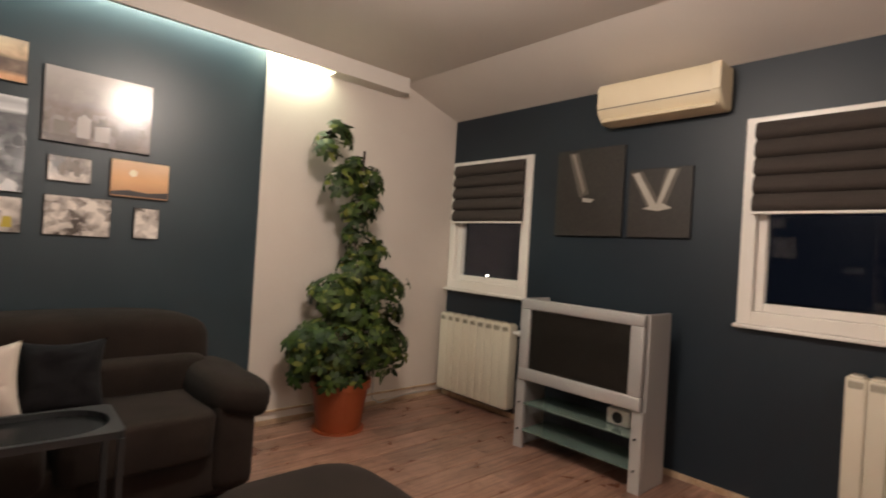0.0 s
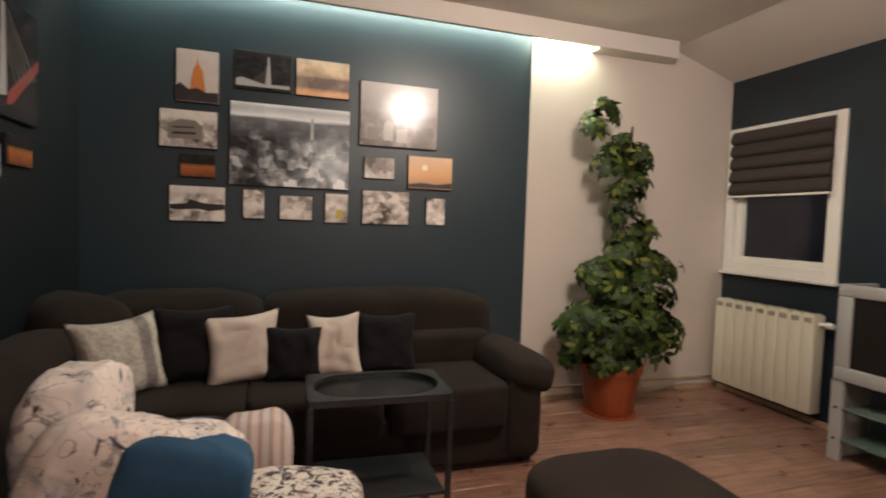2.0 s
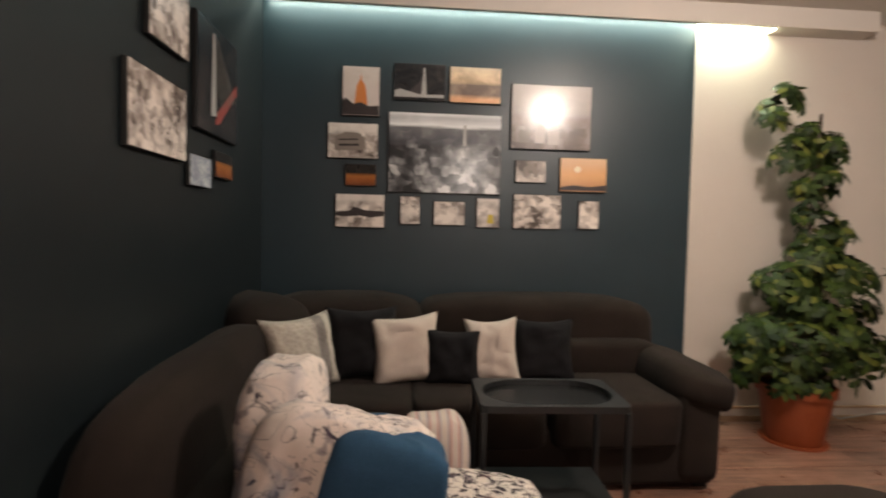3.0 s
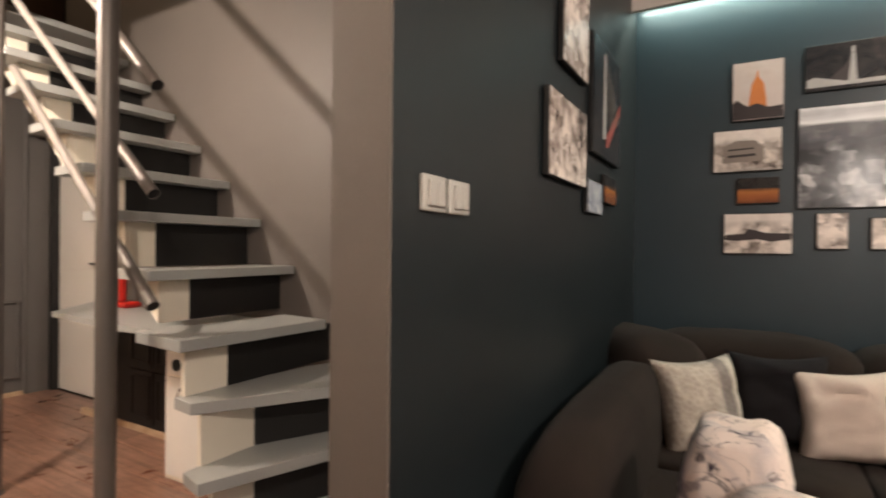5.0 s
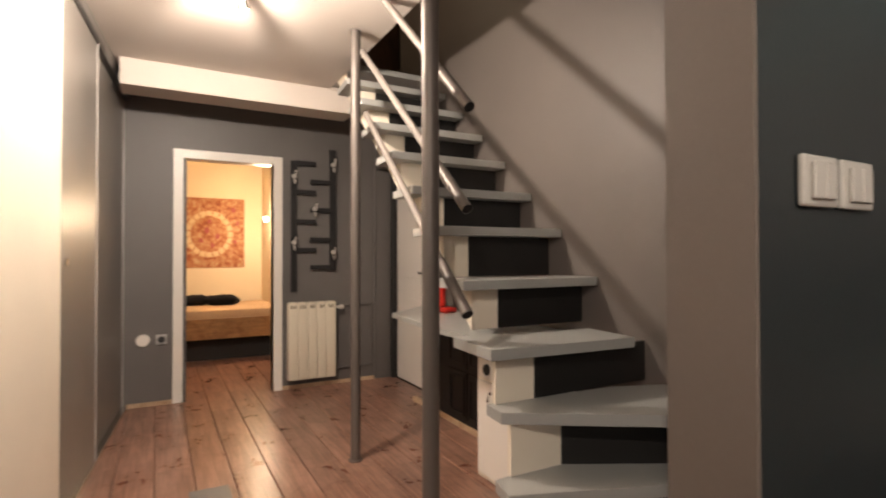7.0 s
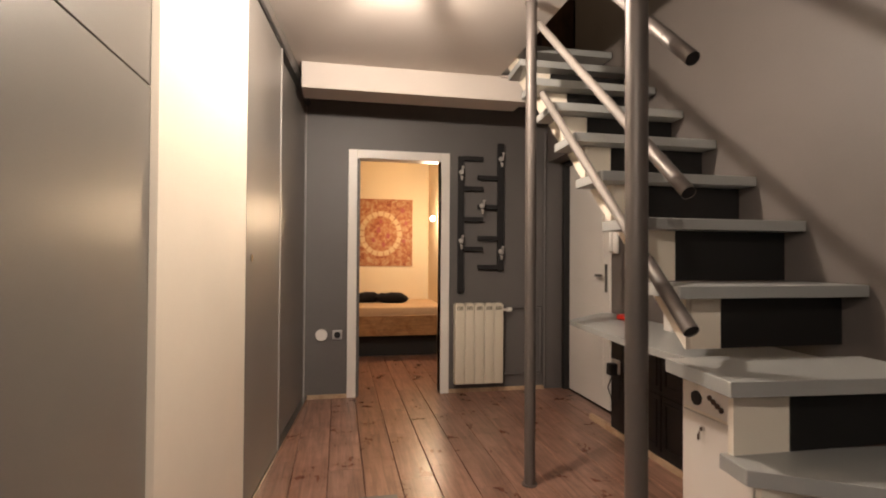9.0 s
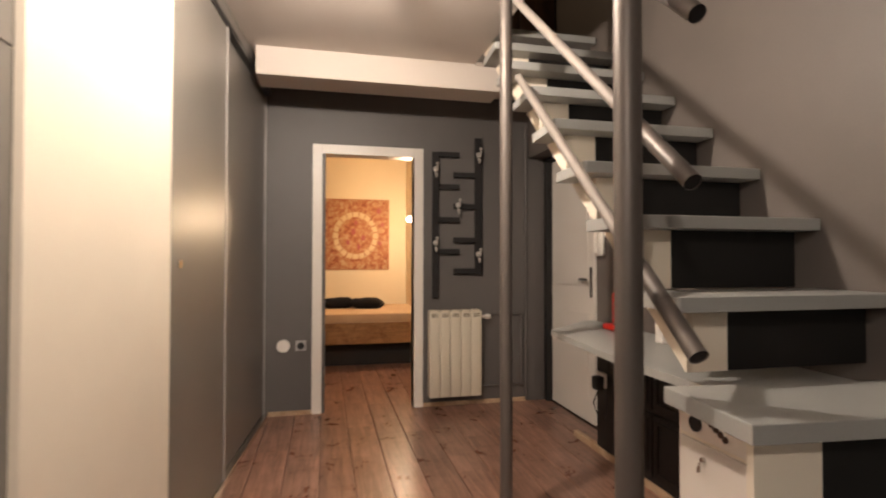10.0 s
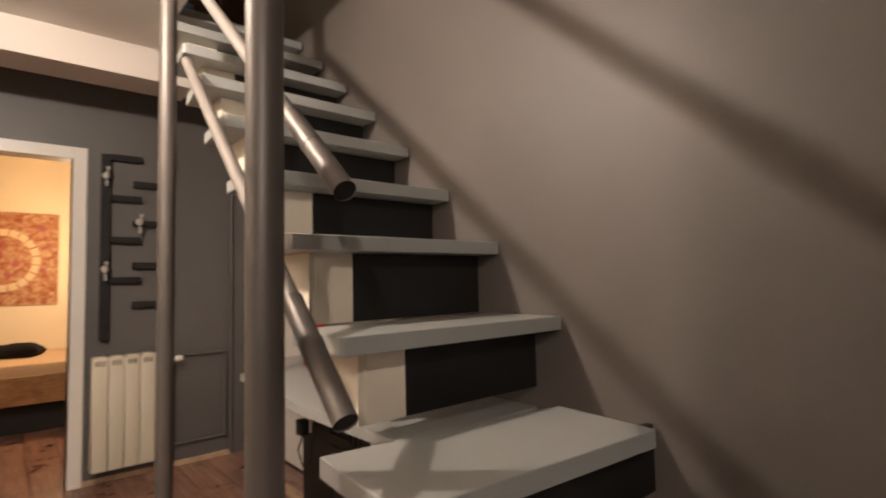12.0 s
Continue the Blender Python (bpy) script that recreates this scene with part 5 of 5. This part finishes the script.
lobes = [((-0.02, 0.0, 0.42), (0.36, 0.24, 0.14), 70), ((0.06, -0.02, 0.60), (0.46, 0.28, 0.17), 115), ((-0.28, -0.02, 0.56), (0.13, 0.14, 0.15), 26), ((0.42, 0.02, 0.50), (0.10, 0.12, 0.14), 16), ((0.16, 0.0, 0.82), (0.32, 0.22, 0.16), 75), ((0.30, 0.02, 0.98), (0.24, 0.16, 0.12), 36), ((-0.08, 0.02, 0.92), (0.17, 0.16, 0.13), 30), ((0.10, 0.02, 1.08), (0.16, 0.14, 0.12), 26), ((0.13, 0.03, 1.24), (0.15, 0.12, 0.12), 15), ((0.25, 0.03, 1.20), (0.09, 0.08, 0.08), 8), ((0.06, 0.03, 1.37), (0.09, 0.09, 0.08), 9), ((0.10, 0.03, 1.52), (0.15, 0.12, 0.14), 17), ((0.17, 0.03, 1.68), (0.10, 0.10, 0.12), 11), ((-0.04, 0.03, 1.68), (0.16, 0.12, 0.10), 14), ((0.05, 0.03, 1.80), (0.09, 0.08, 0.06), 7), ((-0.19, 0.04, 1.86), (0.08, 0.08, 0.05), 7), ((-0.12, 0.04, 1.98), (0.14, 0.10, 0.09), 15)]
for c, r, cnt in lobes:
    bm = bmesh.new()
    st = bmesh.new()
    for k in range(cnt):
        d = Vector((rng.gauss(0, 1), rng.gauss(0, 1), rng.gauss(0, 1))).normalized()
        rad = rng.uniform(0.55, 1.0) ** 0.6
        p = Vector(c) + Vector((d.x * r[0], d.y * r[1], d.z * r[2])) * rad
        p.y = min(p.y, 0.24)
        ax = (Vector((d.x, d.y - 0.25, d.z * 0.5 + 0.55)) + Vector((rng.uniform(-0.4, 0.4), rng.uniform(-0.4, 0.4), 0))).normalized()
        leaf_cluster(bm, p, ax, rng.uniform(0.055, 0.095))
        if k % 3 == 0:
            tube(st, Vector((c[0] * 0.3, c[1], c[2] - r[2] * 0.6)), p, 0.004, 5, 0.0025)
    tagged(part("foliage", bm, M_LEAF, pl), kind="stuff")
    tagged(part("stem", st, M_STEM, pl), kind="stuff")
cbl = thing("wall_cable", (2.30, 3.53, 0.0), "thin grey cable hanging on the white wall behind the plant", "cable")
bm = bmesh.new()
pts = [Vector((0, 0, 0.62)), Vector((0.01, 0, 0.3)), Vector((0.0, -0.005, 0.06)), Vector((0.06, -0.02, 0.02)), Vector((0.3, -0.01, 0.045)), Vector((0.55, -0.005, 0.05))]
for p, q in zip(pts, pts[1:]):
    tube(bm, p, q, 0.005, 8)
part("cord", bm, M_SILV, cbl, smooth=True)
skirting("trim_pipe", (1.34, 3.52, 0.085, 3.0, 3.534, 0.10))

# ---- bedroom ----
bd = thing("bed", (-7.9, 0.95, 0), "double bed with light wood front and beige sheet", "bed")
boxpart("front_board", bd, M_BEDW, (0.56, -1.4, 0.27, 0.60, 1.2, 0.50), 0.004, "golden wood front board")
boxpart("base", bd, M_BLACKP, (-0.55, -1.35, 0.0, 0.38, 1.15, 0.30), 0, "dark recessed base")
boxpart("slab", bd, M_BEDW, (-0.58, -1.4, 0.30, 0.56, 1.2, 0.48), 0.004)
blobpart("mattress", bd, M_SHEET, (-0.59, -1.39, 0.42), (0.575, 1.19, 0.60), 0.12, "beige sheeted mattress")
for x, y, a in ((-8.05, 1.0, 10), (-7.95, 1.34, -14)):
    cu = thing("bed_cushion", pose(x, y, 0.655, 0, -6, a), "black cushion lying on the beige bed", "cushion", "cushions on the bed")
    bm = bmesh.new()
    soft(bm, (0, 0, 0), (0.36, 0.40, 0.13), 0.5)
    part("cover", bm, M_CHAR, cu, smooth=True)
ba = thing("wall_hanging", (-8.495, 1.25, 1.05), "orange and cream batik cloth with circular pattern on the wall", "wall hanging")
boxpart("cloth", ba, A_BATIK, (0, -0.50, 0, 0.008, 0.42, 0.93), 0.002)
M_CRM = paint("batik_cream", (0.58, 0.44, 0.27), 0.9, 0.2, 40)
for k in range(20):
    a = 2 * math.pi * k / 20
    bm = bmesh.new()
    c, s = math.cos(a), math.sin(a)
    vv = [bm.verts.new((0.0095, 0.29 * (c * rr_ - s * ss) - 0.02, 0.45 + 0.31 * (s * rr_ + c * ss))) for rr_, ss in ((0.78, -0.11), (1.0, -0.13), (1.0, 0.13), (0.78, 0.11))]
    bm.faces.new(vv)
    part("ring_motif", bm, M_CRM, ba)
for y, z, r in ((-0.05, 0.50, 0.045), (0.08, 0.42, 0.04), (-0.12, 0.36, 0.035), (0.02, 0.30, 0.035), (0.28, 0.78, 0.04), (0.33, 0.6, 0.03), (0.3, 0.35, 0.03), (-0.02, 0.62, 0.03)):
    bm = bmesh.new()
    bm.faces.new([bm.verts.new((0.0098, y + r * 0.7 * math.cos(a / 10 * 2 * math.pi), z + r * math.sin(a / 10 * 2 * math.pi))) for a in range(10)])
    part("flower_motif", bm, M_INKR, ba)
bl = thing("bedroom_lamp", (-7.6, 1.80, 1.66), "lit bare bulb wall lamp on a short arm", "lamp")
bm = bmesh.new()
bmesh.ops.create_uvsphere(bm, u_segments=16, v_segments=10, radius=0.035)
part("bulb", bm, M_BULB, bl, smooth=True)
bm = bmesh.new()
tube(bm, (0, 0.03, 0), (0, 0.098, 0), 0.012, 10)
part("arm", bm, M_CHROME, bl)

# ---- upstairs ----
uw = thing("upstairs_wardrobe", (-5.2, 2.1, TOPS[10]), "dark brown wooden wardrobe at the top of the stairs", "wardrobe")
for k in range(3):
    boxpart("door", uw, M_UPGL if k == 0 else M_UPW, (0.0, -0.42 + k * 0.28, 0.02, 0.03, -0.145 + k * 0.28, 2.1), 0.006)
boxpart("edge_profile", uw, M_CHROME, (0.031, -0.155, 0.02, 0.045, -0.135, 2.1), 0.002, "brass-toned door edge profile")
boxpart("carcass", uw, M_UPW, (-0.3, -0.43, 0.0, 0.0, 0.42, 2.12), 0.004)
bx = thing("plaid_box", (-4.98, 1.93, TOPS[10]), "blue chequered storage box at the stair head", "box")
M_SKY = fabric("blue_check_cloth", (0.10, 0.22, 0.42), 90, 0.5)
boxpart("body", bx, M_SKY, (-0.07, -0.08, 0, 0.07, 0.08, 0.16), 0.006)
boxpart("lid", bx, M_SKY, (-0.074, -0.084, 0.16, 0.074, 0.084, 0.20), 0.006)

gb = thing("floor_board", (-3.60, 0.87, 0.0), "short flat grey board lying on the brown laminate floor", "board")
boxpart("board", gb, paint("blue_grey_laminate", (0.11, 0.115, 0.125), 0.4, 0.05), (-0.285, -0.094, 0.0005, 0.285, 0.094, 0.006), 0.0015)

# ---- floor planks ----
PW, PL = 0.190, 1.285
bm = bmesh.new()
box(bm, 0.0002, 0.0012, -0.0115, PL - 0.0002, PW - 0.0012, 0.0)
es = [e for e in bm.edges if abs(e.verts[0].co.x - e.verts[1].co.x) > 0.5 and e.verts[0].co.z > -0.001]
bmesh.ops.bevel(bm, geom=es, offset=0.0035, segments=1, affect="EDGES")
me = bpy.data.meshes.new("plank")
bm.to_mesh(me)
bm.free()
me.materials.append(M_PLANK)
prng = random.Random(11)
row = 0
y = -4.51
spans = []
while y < 3.55:
    x0 = -8.6 if y < 2.0 else (-6.0 if y < 2.7 else -1.3)
    off = (row * 0.43 % 1) * PL
    x = -8.6 - off
    while x < 3.0:
        if x + PL > x0 and not (y > 2.7 and x + PL < -1.3):
            p = bpy.data.objects.new("plank", me)
            scene.collection.objects.link(p)
            p.location = (x, y, 0)
            p.parent = floor
            spans.append(x)
        x += PL
    y += PW
    row += 1
